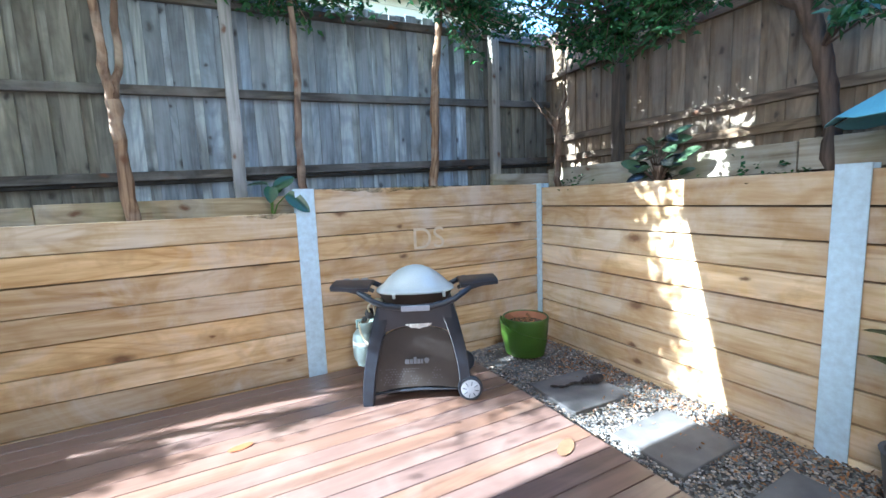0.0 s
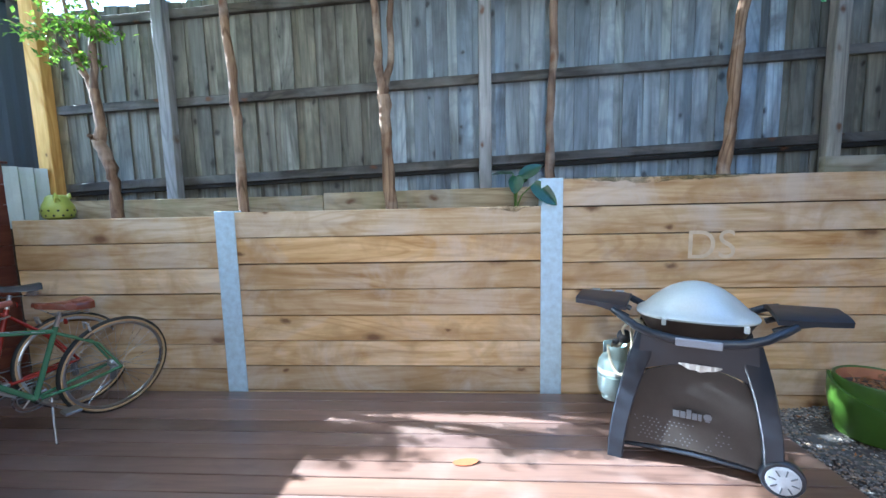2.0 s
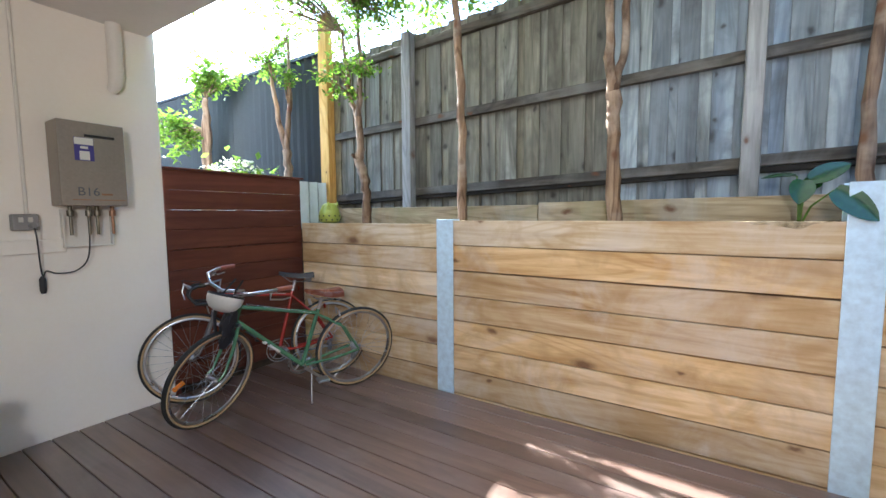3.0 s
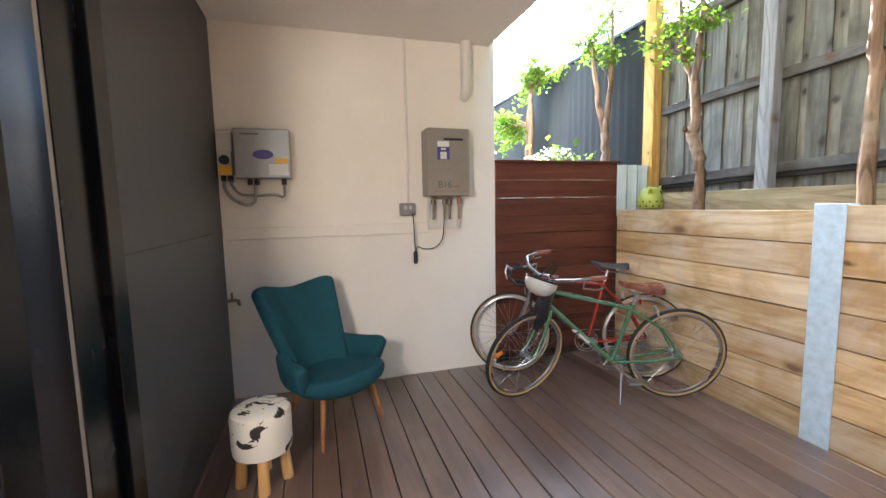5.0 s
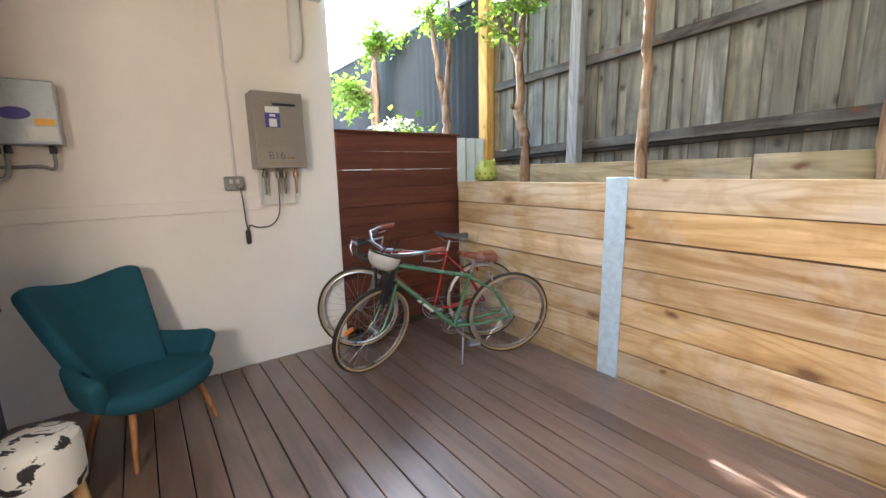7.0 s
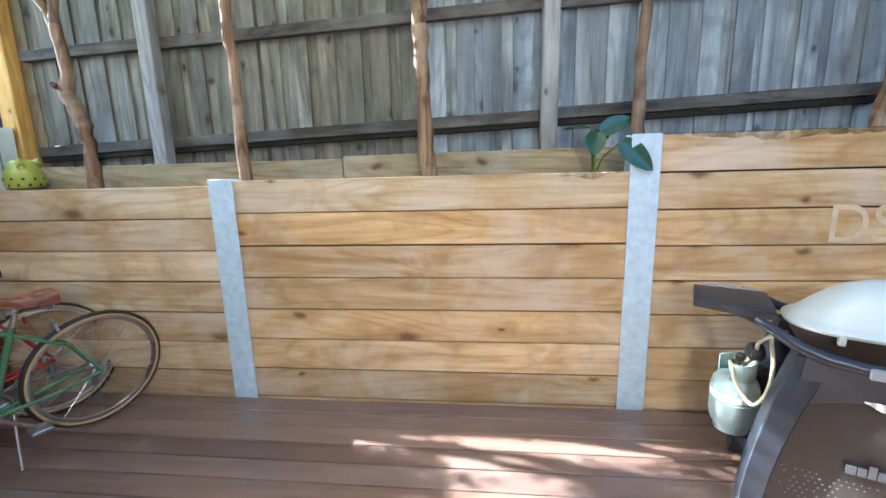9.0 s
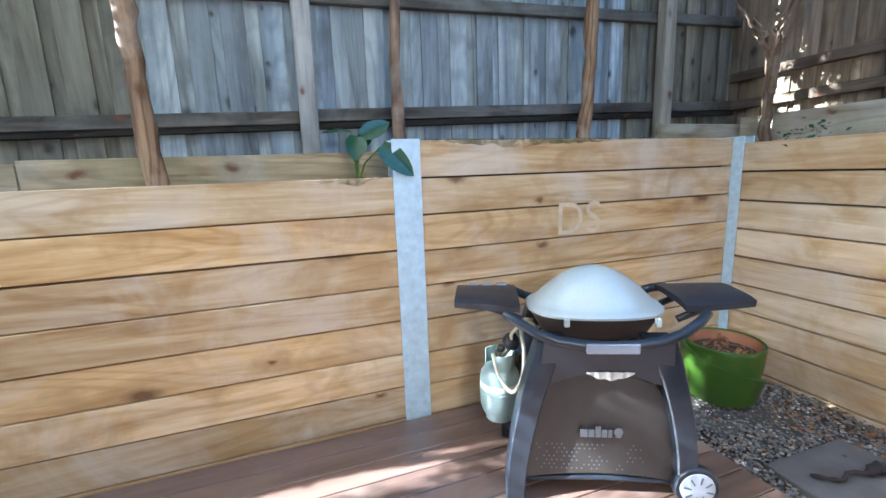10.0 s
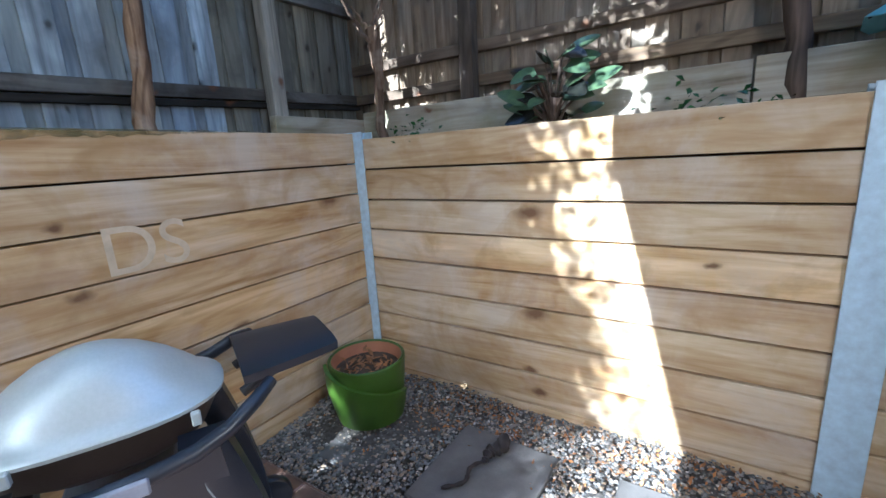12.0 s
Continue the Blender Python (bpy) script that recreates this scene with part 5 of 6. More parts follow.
helmet = thing("bike_helmet", "cream and black bicycle helmet hung on the handlebar", "helmet", pose(-3.25, -1.285, 0.89, 165, 12, 30) @ Matrix.Scale(0.82, 4))
part("shell", Geo().lathe([(0.125, -0.035), (0.128, -0.01), (0.12, 0.03), (0.095, 0.07), (0.055, 0.095), (0.001, 0.103)], 28, sx=1.12, sy=0.86), HELM, helmet, "cream hard shell", smooth=True)
part("liner", Geo().lathe([(0.118, -0.035), (0.108, -0.03), (0.1, 0.02), (0.06, 0.06), (0.001, 0.07)], 24, sx=1.12, sy=0.86), BLACKP, helmet, smooth=True)
part("rim_band", torus(Geo(), 0.122, 0.009, 36, 6), BLACKP, helmet, smooth=True, at=pose(0, 0, -0.035, 90, 0, 0) @ Matrix.Diagonal((1.12, 1, 0.86, 1)))
for y in (-0.09, 0.09):
    part("strap", Geo().sheet([[(0.0 + 0.02 * k, y * (1 - 0.1 * k), -0.03 - 0.05 * k), (0.016 + 0.02 * k, y * (1 - 0.1 * k), -0.03 - 0.05 * k)] for k in range(4)], 0.003), BLACKP, helmet)
bag = thing("bar_bag", "black cloth bag and straps hanging at the handlebars", "bag", pose(-3.36, -1.25, 0.7))
part("pouch", loft(Geo(), [[(r_ * math.cos(k * math.pi / 8) + 0.02 * i, 0.75 * r_ * math.sin(k * math.pi / 8) + 0.012 * math.sin(3 * k + i), -0.17 + 0.05 * i) for k in range(16)] for i, r_ in enumerate((0.02, 0.045, 0.055, 0.05, 0.06, 0.048, 0.03))]), BLACKL, bag, smooth=True)
for dy in (-0.05, 0.02, 0.06):
    part("strap", Geo().tube(flowing([(0.1, dy, 0.2), (0.04, dy * 1.3, 0.1), (0.0, dy, 0.0), (-0.03, dy * 0.6, -0.12 - dy)]), 0.007, 6, True, 2.0), BLACKL, bag, smooth=True)

# ---- armchair and stool ----
TEAL = plain("teal_cloth", (0.019, 0.078, 0.1), 0.95, 0, 0.12, 5, 0.7, spec=0.2)
chair = thing("armchair", "teal upholstered wing-back armchair on oak legs", "armchair", pose(-3.493, -2.693, 0, 0, 0, 38))


def puffed(ob, level=2):
    s = ob.modifiers.new("subdivide", "SUBSURF")
    s.levels = s.render_levels = level
    return ob


BUTTONS = ((-0.14, 0.78), (0.0, 0.77), (0.14, 0.78), (-0.08, 0.64), (0.08, 0.64))


def back_at(u, v):
    """A point of the winged, reclined back: u across from -1 to 1, v up from 0 to 1."""
    w = 0.2 + 0.13 * v ** 0.9 - 0.01 * v * v
    z = 0.34 + 0.57 * v + (0.075 * abs(u) ** 1.5 - 0.02 - 0.045 * abs(u) ** 9) * v ** 3
    x = -0.17 - 0.24 * v + 0.13 * abs(u) ** 2.2 * (1 - 0.35 * v)
    return x, w * u, z


rows = []
for i in range(13):
    row = []
    for j in range(15):
        x, y, z = back_at(-1 + j / 7, i / 12)
        for by, bz in BUTTONS:
            x -= 0.014 * math.exp(-((y - by) ** 2 + (z - bz) ** 2) / 0.001)
        row.append((x, y, z))
    rows.append(row)
back = puffed(part("backrest", Geo().sheet(rows, 0.085), TEAL, chair, "buttoned winged back", smooth=True), 2)


def bowl(scale, z, n=28):
    pts = []
    for k in range(n):
        t = 2 * math.pi * k / n
        c, s_ = math.cos(t), math.sin(t)
        x = 0.03 + scale * (0.315 if c > 0 else 0.25) * math.copysign(abs(c) ** 0.85, c)
        y = scale * (0.315 - 0.05 * max(0, -c)) * math.copysign(abs(s_) ** 0.85, s_)
        pts.append((x, y, z + scale * (0.01 * s_ * s_ + 0.045 * max(0, c) ** 1.5 * (1 if z > 0.36 else 0.4))))
    return pts


puffed(part("seat", loft(Geo(), [bowl(0.3, 0.262), bowl(0.6, 0.268), bowl(0.82, 0.286), bowl(0.95, 0.322), bowl(1.0, 0.36), bowl(0.98, 0.388), bowl(0.88, 0.4), bowl(0.6, 0.39), bowl(0.25, 0.383)]), TEAL, chair, "deep rounded seat", smooth=True), 1)
for s in (-1, 1):
    rows = []
    for i in range(9):
        u = i / 8
        top = 0.2 - 0.035 * math.sin(u * 2.6) + 0.035 * u - 0.05 * max(0, u - 0.8) * 5 * max(0, u - 0.8) * 5
        rows.append([(-0.2 + (0.33 + 0.05 * w) * u, s * (0.205 + 0.085 * math.sin(u * 1.9) + 0.06 * w * (0.4 + 0.6 * u)), 0.345 + top * w) for w in (0, 0.35, 0.7, 1.0)])
    if s < 0:
        rows = [list(reversed(r)) for r in rows]
    puffed(part("armrest", Geo().sheet(rows, 0.08), TEAL, chair, smooth=True), 2)
for x, y, dx, dy in ((0.15, -0.19, 0.055, -0.065), (0.15, 0.19, 0.055, 0.065), (-0.13, -0.14, -0.1, -0.06), (-0.13, 0.14, -0.1, 0.06)):
    part("leg", Geo().tube([(x, y, 0.3), (x + dx * 0.5, y + dy * 0.5, 0.16), (x + dx, y + dy, 0.0)], [0.018, 0.0155, 0.0095], 12), LEGWOOD, chair, smooth=True)
for y, z in BUTTONS:
    x = back_at(y / 0.29, (z - 0.34) / 0.57)[0]
    part("button", Geo().lathe([(0.014, 0), (0.011, 0.006), (0.001, 0.008)], 12), TEAL, back, at=pose(x + 0.034, y, z, 0, 68, 0), smooth=True)

HIDE, hnt, hb = nodes_of("cow_hide")
hv = coords(hnt)
hn = noise_of(hnt, hv, 7.5, 5, 0.62, 0.7)
nt_col = ramp(hnt, hn, [(0.565, (0.74, 0.68, 0.57)), (0.585, (0.03, 0.022, 0.018))])
hnt.links.new(nt_col, hb.inputs["Base Color"])
hb.inputs["Roughness"].default_value = 0.8
bump(hnt, hb, noise_of(hnt, hv, 180, 2), 0.4, 0.002)
stool = thing("stool", "cow hide stool on stubby log legs", "stool", pose(-3.01, -3.065, 0) @ Matrix.Scale(0.95, 4))
part("cushion", Geo().lathe([(0.13, 0.19), (0.152, 0.2), (0.157, 0.24), (0.158, 0.4), (0.152, 0.425), (0.13, 0.44), (0.06, 0.447), (0.001, 0.448)], 36), HIDE, stool, "black and white cow hide drum", smooth=True)
for a in (5, 92, 183, 272):
    x, y = 0.105 * math.cos(radians(a)), 0.105 * math.sin(radians(a))
    part("leg", Geo().tube([(x, y, 0.195), (x * 1.08, y * 1.08, 0.1), (x * 1.16, y * 1.16, 0.0)], [0.027, 0.029, 0.031], 12), LOGWOOD, stool, smooth=True)

# ---- ornament ----
OWLM = plain("lime_ceramic", (0.36, 0.4, 0.07), 0.35, 0, 0.15, 8, 0.1)
owl = thing("owl_ornament", "lime green pierced ceramic owl lantern on the wall", "ornament", pose(-3.83, 0.17, 1.36))
part("body", Geo().lathe([(0.07, 0.0), (0.1, 0.02), (0.112, 0.07), (0.1, 0.12), (0.08, 0.155), (0.074, 0.18), (0.05, 0.2), (0.001, 0.203)], 24), OWLM, owl, smooth=True)
for s in (-1, 1):
    part("ear", Geo().lathe([(0.026, 0), (0.014, 0.025), (0.001, 0.045)], 10), OWLM, owl, at=pose(0.045, s * 0.05, 0.175, s * -18, 10, 0))
    part("eye", torus(Geo(), 0.018, 0.006, 16, 6), OWLM, owl, at=pose(0.062, s * 0.03 - 0.03, 0.155, 0, 0, 60))
for i in range(3):
    for k in range(12):
        a = 2 * math.pi * (k + 0.5 * (i % 2)) / 12
        rad = (0.107, 0.111, 0.098)[i]
        part("hole", Geo().lathe([(0.009, 0), (0.001, 0.002)], 8), BLACKP, owl, at=pose(rad * math.cos(a), rad * math.sin(a), (0.035, 0.075, 0.115)[i]) @ Euler((0, radians(90), a)).to_matrix().to_4x4())

# ---- trees and plants ----


def limb(g, pts, radii, n=9):
    """A bent limb with small knuckles."""
    path, rad = [], []
    for i in range(len(pts) - 1):
        a, b = Vector(pts[i]), Vector(pts[i + 1])
        for k in range(5):
            u = k / 5
            wob = Vector((noise.noise((a.x * 7 + u * 3, i, 0.3)), noise.noise((a.y * 7 + u * 3, i, 4.1)), 0)) * 0.02
            path.append(a.lerp(b, u) + wob)
            rad.append((radii[i] + (radii[i + 1] - radii[i]) * u) * (1 + 0.26 * noise.noise((u * 9 + i, a.x * 5, 2.2))))
    path.append(Vector(pts[-1]))
    rad.append(radii[-1])
    return g.tube(path, rad, n)


def tree(label, stems, clumps, leaf, seed, bark=None, count=60, size=0.055, slim=0.45):
    r = random.Random(seed)
    t = thing("tree", label, "tree", pose(*stems[0][0][0]))
    back_ = Matrix.Translation(-Vector(stems[0][0][0]))
    for k, (pts, radii) in enumerate(stems):
        g = limb(Geo(), [back_ @ Vector(p) for p in pts], radii)
        part("trunk" if k == 0 else "limb", g, bark or BARK, t, smooth=True)
    twigs, leaves = Geo(), Geo()
    for cx, cy, cz, rad in clumps:
        c = back_ @ Vector((cx, cy, cz))
        hub = min((back_ @ Vector(p) for pts, _ in stems for p in pts), key=lambda p: (p - c).length)
        for _ in range(6):
            tip = c + Vector((r.gauss(0, 1), r.gauss(0, 1), r.gauss(0, 0.7))) * rad * 0.55
            mid_ = hub.lerp(tip, 0.5) + Vector((r.uniform(-0.05, 0.05), r.uniform(-0.05, 0.05), 0.04))
            twigs.tube([hub, mid_, tip], [0.007, 0.005, 0.002], 5, False)
            n_here = int(count / 6)
            cloud = leaf_cloud(n_here, lambda q: mid_.lerp(tip, q.uniform(0.1, 1.25)) + Vector((q.gauss(0, 1), q.gauss(0, 1), q.gauss(0, 0.8))) * rad * 0.23, size, r, slim)
            leaves.add(cloud.v, cloud.f)
    part("twig", twigs, bark or BARK, t)
    tagged(part("crown", leaves, leaf, t), kind="stuff")
    return t


def ring_clumps(x, y, z0, z1, rad, n, r, size=0.28):
    return [(x + rad * r.uniform(-1, 1), y + rad * 0.85 * r.uniform(-1, 1), r.uniform(z0, z1), size * r.uniform(0.7, 1.2)) for _ in range(n)]


q = random.Random(31)
SLIM = "slender garden tree with peeling brown trunk"
# unseen extra clumps in these crowns are added to block sun from walls and gravel
tree(SLIM + " and a low bright crown", [([(-3.37, 0.22, 1.32), (-3.39, 0.24, 1.62), (-3.41, 0.24, 1.8), (-3.46, 0.22, 1.98), (-3.43, 0.22, 2.1), (-3.45, 0.22, 2.38)], [0.045, 0.04, 0.046, 0.047, 0.038, 0.034]), ([(-3.45, 0.22, 2.38), (-3.41, 0.22, 2.8), (-3.42, 0.2, 3.4)], [0.03, 0.024, 0.014]), ([(-3.46, 0.22, 2.36), (-3.55, 0.2, 2.62), (-3.6, 0.18, 3.2)], [0.024, 0.02, 0.012]), ([(-3.44, 0.2, 1.98), (-3.49, 0.16, 2.02)], [0.024, 0.016])],
     [(-3.55, 0.15, 2.55, 0.15), (-3.7, 0.1, 2.8, 0.2), (-3.45, 0.1, 2.9, 0.2), (-3.3, 0.1, 2.75, 0.12), (-3.75, 0.2, 3.1, 0.25), (-3.35, 0.15, 3.2, 0.28), (-3.1, 0.15, 3.15, 0.2)] + ring_clumps(-3.45, 0.0, 3.2, 4.0, 0.65, 30, q) + [(q.uniform(-3.6, -2.9), q.uniform(-0.55, 0.0), q.uniform(3.4, 4.8), 0.26) for _ in range(40)], LEAF, 1, count=120)
tree(SLIM, [([(-2.31, 0.24, 1.32), (-2.325, 0.25, 2.0), (-2.335, 0.24, 2.6), (-2.36, 0.2, 3.3), (-2.4, 0.15, 3.9)], [0.04, 0.036, 0.034, 0.028, 0.016])], ring_clumps(-2.4, -0.02, 3.4, 4.4, 0.85, 52, q) + ring_clumps(-2.6, 0.15, 3.45, 4.3, 0.8, 34, q), LEAF, 2, count=120, size=0.085)
tree(SLIM + " forking above the fence rail", [([(-1.11, 0.23, 1.32), (-1.145, 0.25, 1.9), (-1.15, 0.24, 2.25)], [0.048, 0.044, 0.05]), ([(-1.155, 0.24, 2.23), (-1.18, 0.23, 2.65), (-1.21, 0.22, 3.2), (-1.3, 0.15, 3.9)], [0.034, 0.03, 0.027, 0.014]), ([(-1.145, 0.24, 2.23), (-1.09, 0.25, 2.5), (-1.07, 0.24, 3.2), (-1.0, 0.2, 3.9)], [0.028, 0.026, 0.024, 0.014])], ring_clumps(-1.2, -0.02, 3.35, 4.3, 0.85, 56, q) + [(q.uniform(-1.65, -0.75), q.uniform(-0.7, 0.35), q.uniform(3.5, 4.4), 0.25) for _ in range(44)], LEAF, 3, count=120, size=0.085)
tree(SLIM, [([(0.13, 0.24, 1.4), (0.1, 0.25, 2.0), (0.13, 0.24, 2.6), (0.12, 0.2, 3.2), (0.15, 0.15, 3.8)], [0.037, 0.032, 0.03, 0.026, 0.014])], [(0.1, 0.1, 3.15, 0.22), (-0.25, 0.15, 3.2, 0.22), (0.35, 0.12, 3.2, 0.2), (-0.1, 0.2, 3.08, 0.16), (0.05, 0.2, 3.12, 0.2), (0.25, 0.2, 3.1, 0.16), (-0.3, 0.2, 3.16, 0.2), (0.6, 0.2, 3.2, 0.2)] + ring_clumps(0.1, -0.02, 3.25, 4.0, 0.75, 36, q), LEAF_DARK, 4, count=96, size=0.075)
tree(SLIM, [([(1.35, 0.2, 1.45), (1.39, 0.22, 1.9), (1.41, 0.23, 2.3), (1.44, 0.22, 2.8), (1.5, 0.2, 3.3), (1.5, 0.15, 3.9)], [0.046, 0.04, 0.042, 0.037, 0.03, 0.016])], ring_clumps(1.55, -0.2, 3.35, 4.2, 0.75, 26, q) + [(q.uniform(1.2, 2.05), q.uniform(-0.35, 0.3), q.uniform(3.25, 4.1), 0.24) for _ in range(26)] + [(q.uniform(0.5, 1.4), q.uniform(-1.6, -0.6), q.uniform(3.1, 4.4), 0.24) for _ in range(42)] + [(q.uniform(1.8, 2.35), q.uniform(-0.05, 0.35), q.uniform(3.0, 3.5), 0.17) for _ in range(12)], LEAF_DARK, 5, count=100, size=0.08)
tree("bare cut-back small tree with a pale stump", [([(2.78, -0.02, 1.5), (2.79, 0.0, 1.8), (2.8, 0.0, 2.1), (2.78, 0.0, 2.26)], [0.036, 0.032, 0.04, 0.052]), ([(2.79, 0.0, 2.15), (2.62, 0.05, 2.35), (2.52, 0.1, 2.5)], [0.015, 0.011, 0.007]), ([(2.8, 0.0, 2.2), (2.86, -0.05, 2.5), (2.8, -0.1, 3.0)], [0.012, 0.009, 0.006])] + [([(2.78, 0.0, 2.16 + 0.025 * k), (2.78 + 0.07 * math.cos(2.1 * k), 0.06 * math.sin(2.1 * k), 2.2 + 0.03 * k), (2.78 + 0.13 * math.cos(2.1 * k + 0.3), 0.1 * math.sin(2.1 * k), 2.27 + 0.035 * k)], [0.014, 0.008, 0.004]) for k in range(6)], [(2.7, 0.1, 3.15, 0.22), (2.55, 0.2, 3.3, 0.25), (2.85, 0.0, 3.3, 0.22)], LEAF_DARK, 6, count=48)
tree("leaning evergreen with dark trunk over the side fence", [([(2.93, -2.33, 1.45), (2.92, -2.3, 1.9), (2.88, -2.24, 2.3), (2.84, -2.15, 2.6), (2.78, -1.9, 2.85)], [0.052, 0.05, 0.052, 0.056, 0.055]), ([(2.78, -1.9, 2.85), (2.65, -1.4, 2.95), (2.6, -0.9, 2.95), (2.6, -0.5, 2.95)], [0.055, 0.04, 0.03, 0.015]), ([(2.84, -2.15, 2.6), (2.8, -2.3, 2.95), (2.75, -2.5, 3.2)], [0.05, 0.036, 0.02])],
     [(2.62, -0.55, 2.82, 0.2), (2.55, -0.75, 2.75, 0.18), (2.62, -0.9, 2.8, 0.24), (2.6, -1.15, 2.85, 0.22), (2.5, -1.3, 2.72, 0.14), (2.68, -1.4, 2.72, 0.16), (2.75, -0.35, 2.95, 0.24), (2.55, -1.55, 2.85, 0.18), (2.7, -1.0, 3.1, 0.3), (2.7, -0.5, 3.2, 0.3), (2.7, -1.5, 3.15, 0.3), (2.75, -2.45, 2.55, 0.1), (2.75, -2.6, 2.75, 0.2), (2.6, -2.0, 3.2, 0.3), (2.75, -0.2, 3.2, 0.25)] + [(q.uniform(1.9, 2.75), q.uniform(-1.9, -0.2), q.uniform(2.95, 3.5), 0.28) for _ in range(26)] + [(q.uniform(2.35, 2.62), q.uniform(-1.85, -0.45), q.uniform(2.62, 2.9), 0.17) for _ in range(20)] + [(q.uniform(1.95, 2.6), q.uniform(-2.15, -1.3), q.uniform(3.0, 3.4), 0.26) for _ in range(24)] + [(2.5, -2.5, 2.38, 0.12), (2.45, -2.62, 2.35, 0.12)], LEAF_DARK, 7, BARK_DARK, count=84, size=0.075)
tree("round-headed garden tree beyond the screen", [([(-5.95, 0.1, 1.4), (-5.95, 0.1, 1.9), (-5.92, 0.1, 2.5), (-5.9, 0.1, 2.9)], [0.08, 0.065, 0.055, 0.03])], [(-5.8, 0.15, 3.05, 0.26), (-6.0, 0.1, 3.1, 0.26), (-5.7, 0.15, 3.15, 0.22), (-5.85, 0.1, 3.25, 0.22), (-6.2, -0.15, 2.5, 0.22), (-6.35, -0.2, 2.4, 0.2), (-6.2, -0.3, 2.55, 0.22), (-6.1, -0.1, 2.35, 0.2)], LEAF, 8, count=240, size=0.075)
tree("forked garden tree beyond the screen", [([(-4.45, 0.16, 1.4), (-4.45, 0.16, 1.9), (-4.46, 0.16, 2.15)], [0.05, 0.045, 0.044]), ([(-4.46, 0.16, 2.15), (-4.58, 0.15, 2.5), (-4.66, 0.13, 3.1)], [0.032, 0.028, 0.015]), ([(-4.46, 0.16, 2.15), (-4.42, 0.18, 2.6), (-4.4, 0.18, 3.3)], [0.03, 0.025, 0.014])], [(-4.65, 0.1, 2.95, 0.16), (-4.55, 0.1, 3.1, 0.18), (-4.75, 0.1, 3.15, 0.16), (-4.4, 0.1, 3.2, 0.18), (-4.55, 0.1, 3.35, 0.2), (-4.3, 0.1, 2.9, 0.1)], LEAF, 9, count=150)


def big_leaf(g, base, tip, width, droop=0.1, n=9, fold=0.15, face=Vector((0, 0, 1))):
    """A broad leaf from its stalk's end to its tip."""
    a, b = Vector(base), Vector(tip)
    way = b - a
    side = way.cross(face)
    side = side.normalized() if side.length > 1e-6 else Vector((1, 0, 0))
    upw = side.cross(way).normalized()
    rows = []
    for i in range(n):
        u = i / (n - 1)
        w = width * (math.sin(math.pi * min(1, u * 0.9 + 0.1)) ** 0.6) * (1.05 - 0.3 * u) if i < n - 1 else 0.001
        c = a + way * u - Vector((0, 0, droop * u * u))
        rows.append([c + side * w * v + upw * fold * w * abs(v) for v in (-1, -0.5, 0, 0.5, 1)])
    return g.sheet(rows, 0.0018)


BIGLEAF = leafy("broad_leaf", (0.02, 0.075, 0.018), 0.22, 0.3, 0.1)
plant = thing("broadleaf_plant", "young plant with broad dark green leaves", "plant", pose(-0.165, 0.12, 1.35) @ Matrix.Scale(0.86, 4))
FACE = Vector((0, -1, 0.25))
for stem, tip, w, face in (((0.01, -0.02, 0.3), (-0.02, -0.09, 0.17), 0.07, FACE), ((0.04, 0.0, 0.3), (0.23, 0.03, 0.41), 0.06, FACE), ((0.13, -0.13, 0.23), (0.32, -0.16, 0.07), 0.075, FACE), ((-0.02, 0.02, 0.33), (-0.2, 0.0, 0.34), 0.055, Vector((0, -0.3, 1))), ((0.03, 0.03, 0.26), (0.11, 0.08, 0.33), 0.05, FACE)):
    part("stalk", Geo().tube([(0, 0, 0), (stem[0] * 0.35, stem[1] * 0.4, stem[2] * 0.6), stem], [0.007, 0.006, 0.004], 7), LEAF, plant, smooth=True)
    part("leaf", big_leaf(Geo(), stem, tip, w, 0.02, face=face), BIGLEAF, plant, smooth=True)
SHRUBLEAF = leafy("shrub_leaf", (0.08, 0.135, 0.075), 0.25, 0.35, 0.1)
DARKL = leafy("dark_purple_leaf", (0.014, 0.016, 0.014), 0.25, 0.3, 0.03)
shrub = thing("shrub", "small shrub with thick glossy green leaves", "shrub", pose(2.7, -1.28, 1.48))
qs = random.Random(8)
for k in range(36):
    a = 2.4 * k + qs.uniform(-0.3, 0.3)
    lift = 0.08 + 0.32 * ((k * 7) % 36) / 36 + qs.uniform(-0.03, 0.03)
    out = 0.06 + 0.13 * qs.random()
    mid_ = (out * 0.5 * math.cos(a), out * math.sin(a), lift)
    tip = (mid_[0] + 0.1 * math.cos(a), mid_[1] + 0.15 * math.sin(a) + qs.uniform(-0.03, 0.03), lift + qs.uniform(-0.05, 0.09))
    part("stalk", Geo().tube([(0, 0, 0), (mid_[0] * 0.4, mid_[1] * 0.4, lift * 0.6), mid_], [0.008, 0.006, 0.003], 6), BARK_DARK, shrub, smooth=True)
    part("leaf", big_leaf(Geo(), mid_, tip, qs.uniform(0.042, 0.062), 0.02, face=Vector((-0.8, qs.uniform(-0.6, 0.3), 0.9))), SHRUBLEAF if k % 3 else DARKL, shrub, smooth=True)
WHITEFL = leafy("white_flower", (0.7, 0.72, 0.6), 0.6, 0.2, 0.3)
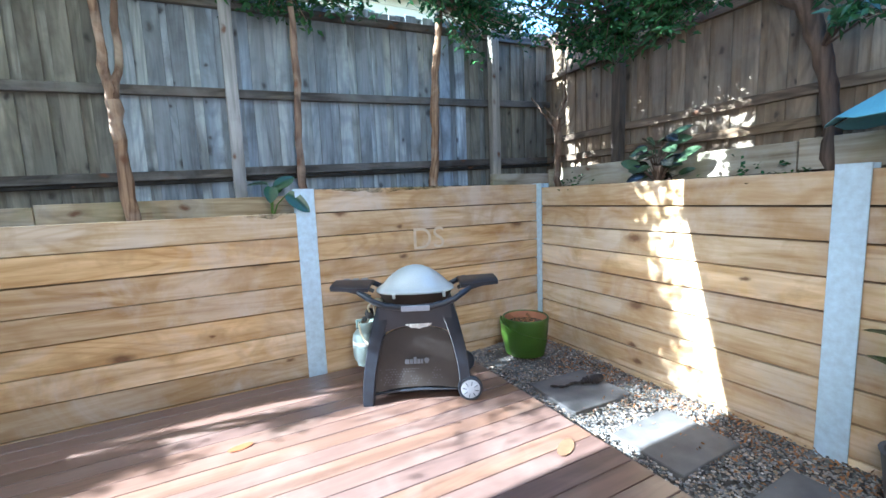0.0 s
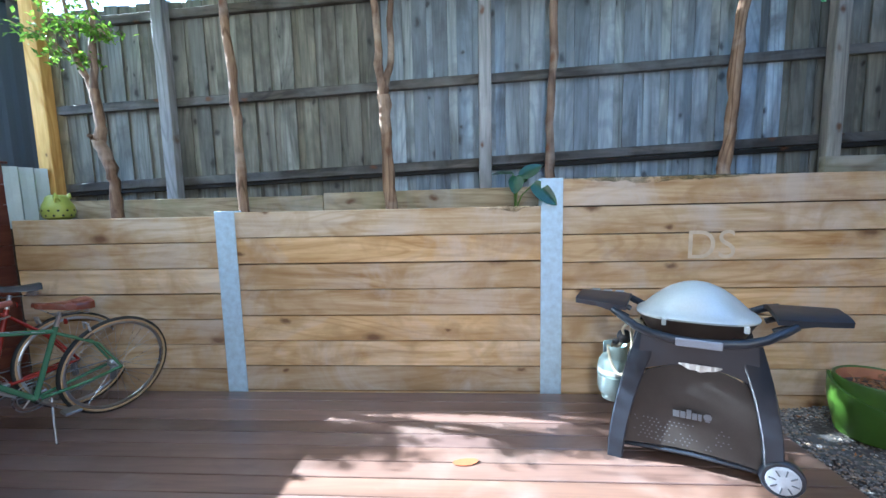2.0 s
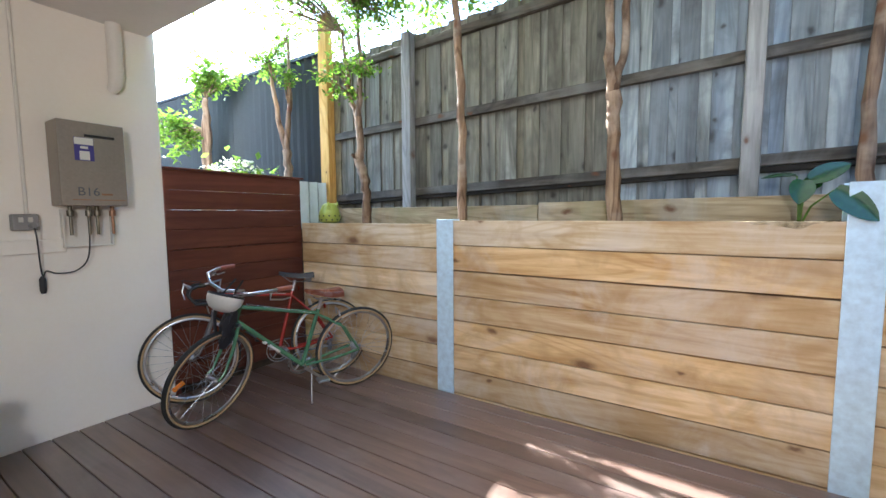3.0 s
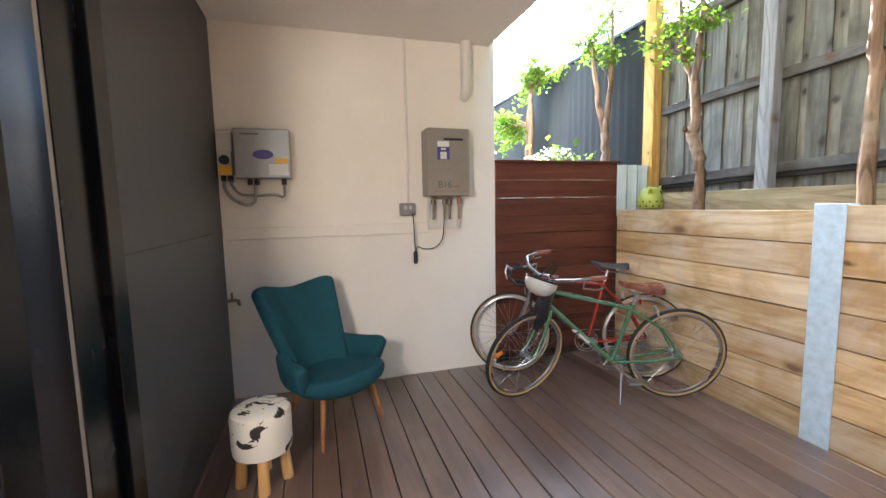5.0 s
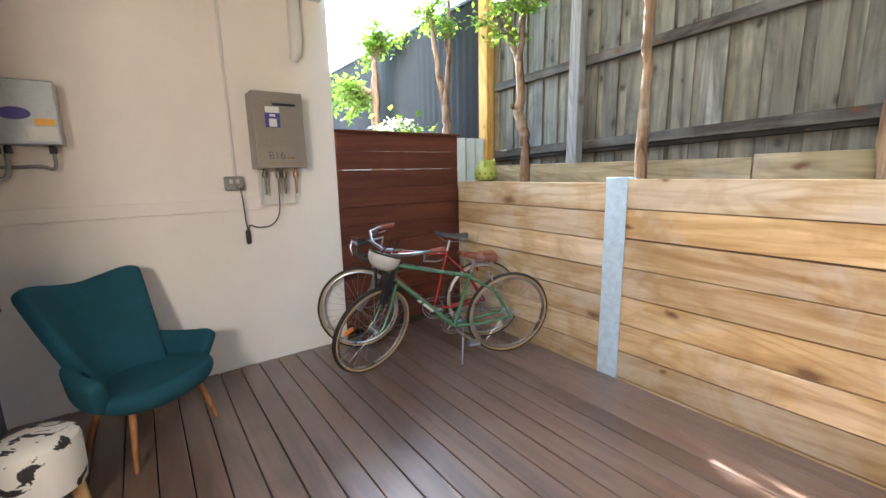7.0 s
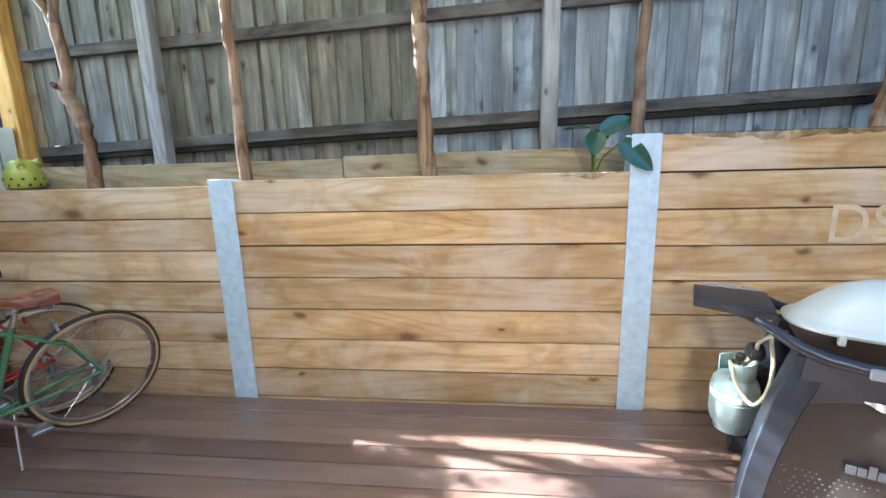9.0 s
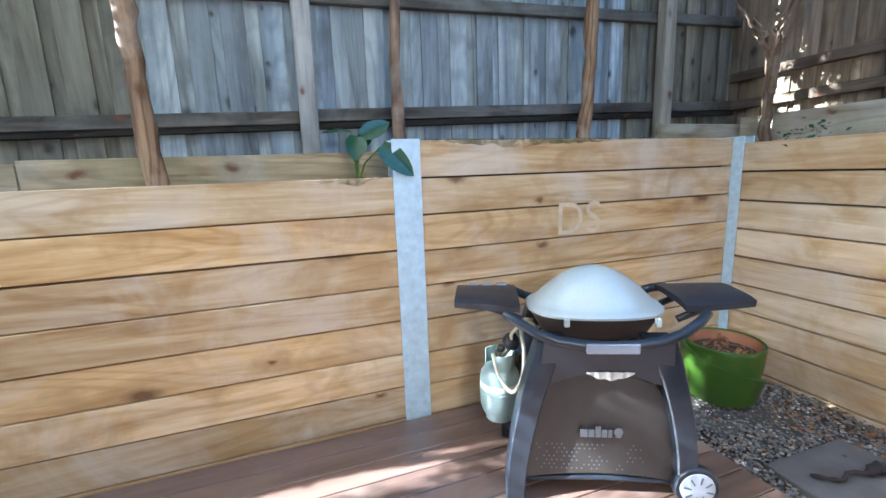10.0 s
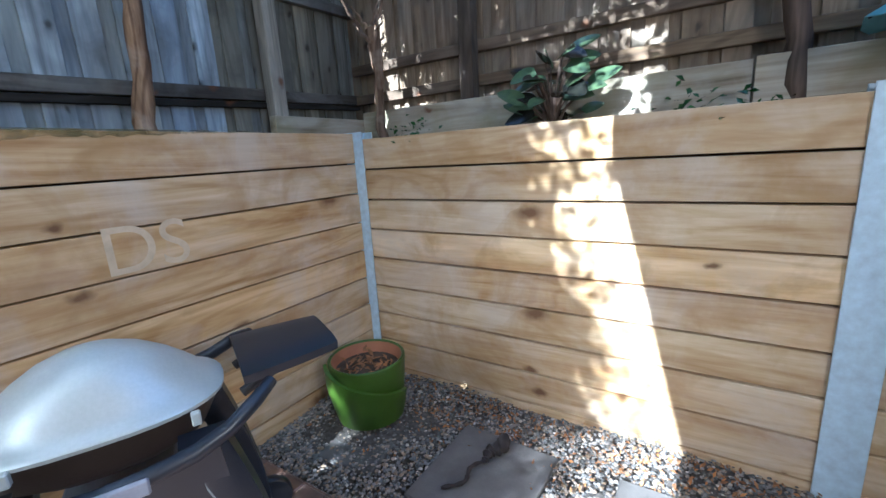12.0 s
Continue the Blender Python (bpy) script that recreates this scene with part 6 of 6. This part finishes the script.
for name, label, x, y, z, w, n, mat_, s in (("ground_cover", "low green creeping plant on the wall's edge", 2.68, -0.35, 1.52, 0.13, 90, LEAF_DARK, 0.04), ("ground_cover", "low green creeping plant on the wall's edge", 2.72, -1.95, 1.5, 0.16, 110, LEAF_DARK, 0.045), ("ground_cover", "low green creeping plant on the wall's edge", 2.75, -2.2, 1.5, 0.12, 60, LEAF_DARK, 0.04), ("hydrangea", "leafy shrub with pale flower heads", -4.6, -0.28, 1.72, 0.28, 260, LEAF, 0.09)):
    rr = random.Random(int(abs(x * 100)))
    th = thing(name, label, "plant", pose(x, y, z - 0.05))
    tagged(part("foliage", leaf_cloud(n, lambda r: (r.gauss(0, w * 0.5), r.gauss(0, w * 0.6), abs(r.gauss(0.05, w * 0.45))), s, rr, 0.55), mat_, th), kind="stuff")
    if name == "hydrangea":
        for k in range(7):
            tagged(part("flower_head", leaf_cloud(40, lambda r: (r.gauss(0, 0.03), r.gauss(0, 0.03), r.gauss(0, 0.025)), 0.035, rr, 0.9), WHITEFL, th, at=pose(rr.gauss(0, 0.13), rr.gauss(0, 0.2), 0.2 + rr.uniform(0, 0.1))), kind="stuff")
MOSS, mnt, mb = nodes_of("moss_film")
mv = coords(mnt)
mnt.links.new(ramp(mnt, noise_of(mnt, mv, 45, 4), [(0.3, (0.1, 0.1, 0.025)), (0.7, (0.27, 0.21, 0.08))]), mb.inputs["Base Color"])
mnt.links.new(ramp(mnt, noise_of(mnt, mv, 5.5, 6, 0.7, 0.6), [(0.4, (0, 0, 0)), (0.72, (0.6, 0.6, 0.6))]), mb.inputs["Alpha"])
mb.inputs["Roughness"].default_value = 0.95


def moss_film(x0, x1, top, drop):
    """A ragged film of moss over a sleeper's top edge and down its face."""
    n, rows = int((x1 - x0) / 0.012), []
    for i in range(n + 1):
        x = x0 + (x1 - x0) * i / n
        ease = min(1.0, 6 * i / n, 2.2 * (n - i) / n)
        d = ease * drop * (0.35 + 0.65 * abs(noise.noise((x * 5, 0.3, top)) + 0.5 * noise.noise((x * 19, 1.3, top))))
        rows.append([(x, 0.06, top), (x, 0.009, top), (x, 0.0075, top - 0.003), (x, 0.0075, top - 0.003 - 0.5 * d), (x, 0.0075, top - 0.004 - d)])
    return tagged(part("moss", Geo().sheet(rows, 0.0012), MOSS, smooth=True), "thin olive moss stain along a sleeper's top edge", "moss", kind="stuff")


moss_film(0.17, 1.75, 1.5835, 0.055)
moss_film(-0.42, -0.005, 1.3965, 0.05)

# ---- turquoise umbrella over the side bed ----
CANVAS = plain("turquoise_canvas", (0.16, 0.36, 0.4), 0.85, 0, 0.1, 4, 0.3)
umb = thing("umbrella", "turquoise canvas garden umbrella", "umbrella", pose(2.55, -2.91, 1.37))
part("pole", Geo().tube([(0, 0, 0), (0, 0, 0.7)], 0.018, 12), ALU, umb, smooth=True)
rows = []
for i in range(6):
    u = i / 5
    rows.append([((0.02 + 0.45 * u) * math.cos(a), (0.02 + 0.45 * u) * math.sin(a), 0.69 - 0.27 * u - 0.03 * u * math.sin(a * 4) ** 2) for a in [2 * math.pi * k / 24 for k in range(25)]])
part("canopy", Geo().sheet(rows, 0.004), CANVAS, umb, smooth=True)
for k in range(8):
    a = 2 * math.pi * k / 8
    part("rib", Geo().tube([(0.02 * math.cos(a), 0.02 * math.sin(a), 0.68), (0.46 * math.cos(a), 0.46 * math.sin(a), 0.415)], 0.005, 6), ALU, umb)
rubber = thing("potted_plant", "potted plant with large glossy leaves", "plant", pose(2.28, -2.98, -0.118))
part("pot", Geo().lathe([(0.1, 0), (0.12, 0.02), (0.15, 0.28), (0.16, 0.3), (0.14, 0.3), (0.13, 0.26)], 28), SLATE, rubber, smooth=True)
part("stem", Geo().tube([(0, 0, 0.25), (0.01, 0, 0.6), (-0.01, 0.02, 0.95)], 0.012, 8), BARK, rubber, smooth=True)
for k in range(9):
    a, z = 2.3 * k + 0.8, 0.5 + 0.055 * k
    part("leaf", big_leaf(Geo(), (0.03 * math.cos(a), 0.03 * math.sin(a), z), (0.25 * math.cos(a), 0.25 * math.sin(a), z + 0.1), 0.06, 0.05), BIGLEAF, rubber, smooth=True)

# neighbour's wall far behind the fences
PINKW = plain("pale_brick", (0.5, 0.3, 0.24), 0.9, 0, 0.15, 1.0, 0.2)
nb = thing("neighbour_house", "pale pink-brown neighbouring house far behind the trees", "house", pose(-17, -1.6, -0.3))
part("wall", Geo().box((-3, -2.5, 0), (3, 2.5, 5.0)), PINKW, nb)
part("roof", Geo().add([(-3.3, -2.8, 5), (3.3, -2.8, 5), (3.3, 2.8, 5), (-3.3, 2.8, 5), (-2, 0, 6.4), (2, 0, 6.4)], [(0, 1, 5, 4), (1, 2, 5), (2, 3, 4, 5), (3, 0, 4), (3, 2, 1, 0)]), SLATE, nb)
CREAMB = plain("cream_weatherboard", (0.66, 0.6, 0.4), 0.7, 0, 0.08, 2.0, 0.1)
shed = thing("neighbour_house", "cream weatherboard house wall behind the back fence", "house", pose(1.0, 4.6, -0.25))
part("wall", Geo().box((-4.0, 0.04, 0), (5.0, 4.0, 5.75)), CREAMB, shed)
weatherboard = Geo().box((-4.0, 0, 0), (5.0, 0.03, 0.19), 0.004).mesh("weatherboard", CREAMB)
for k in range(12):
    part("weatherboard", weatherboard, None, shed, at=pose(0, 0.008, 3.55 + 0.18 * k, -5, 0, 0))
part("fascia", Geo().box((-4.3, -0.35, 5.68), (5.3, -0.31, 5.9), 0.005), TRIMW, shed)
part("roof", Geo().add([(-4.3, -0.33, 5.88), (5.3, -0.33, 5.88), (5.3, 4.3, 5.88), (-4.3, 4.3, 5.88), (-4.3, 2.0, 7.0), (5.3, 2.0, 7.0)], [(0, 1, 5, 4), (2, 3, 4, 5), (1, 2, 5), (3, 0, 4), (3, 2, 1, 0)]), SLATE, shed)
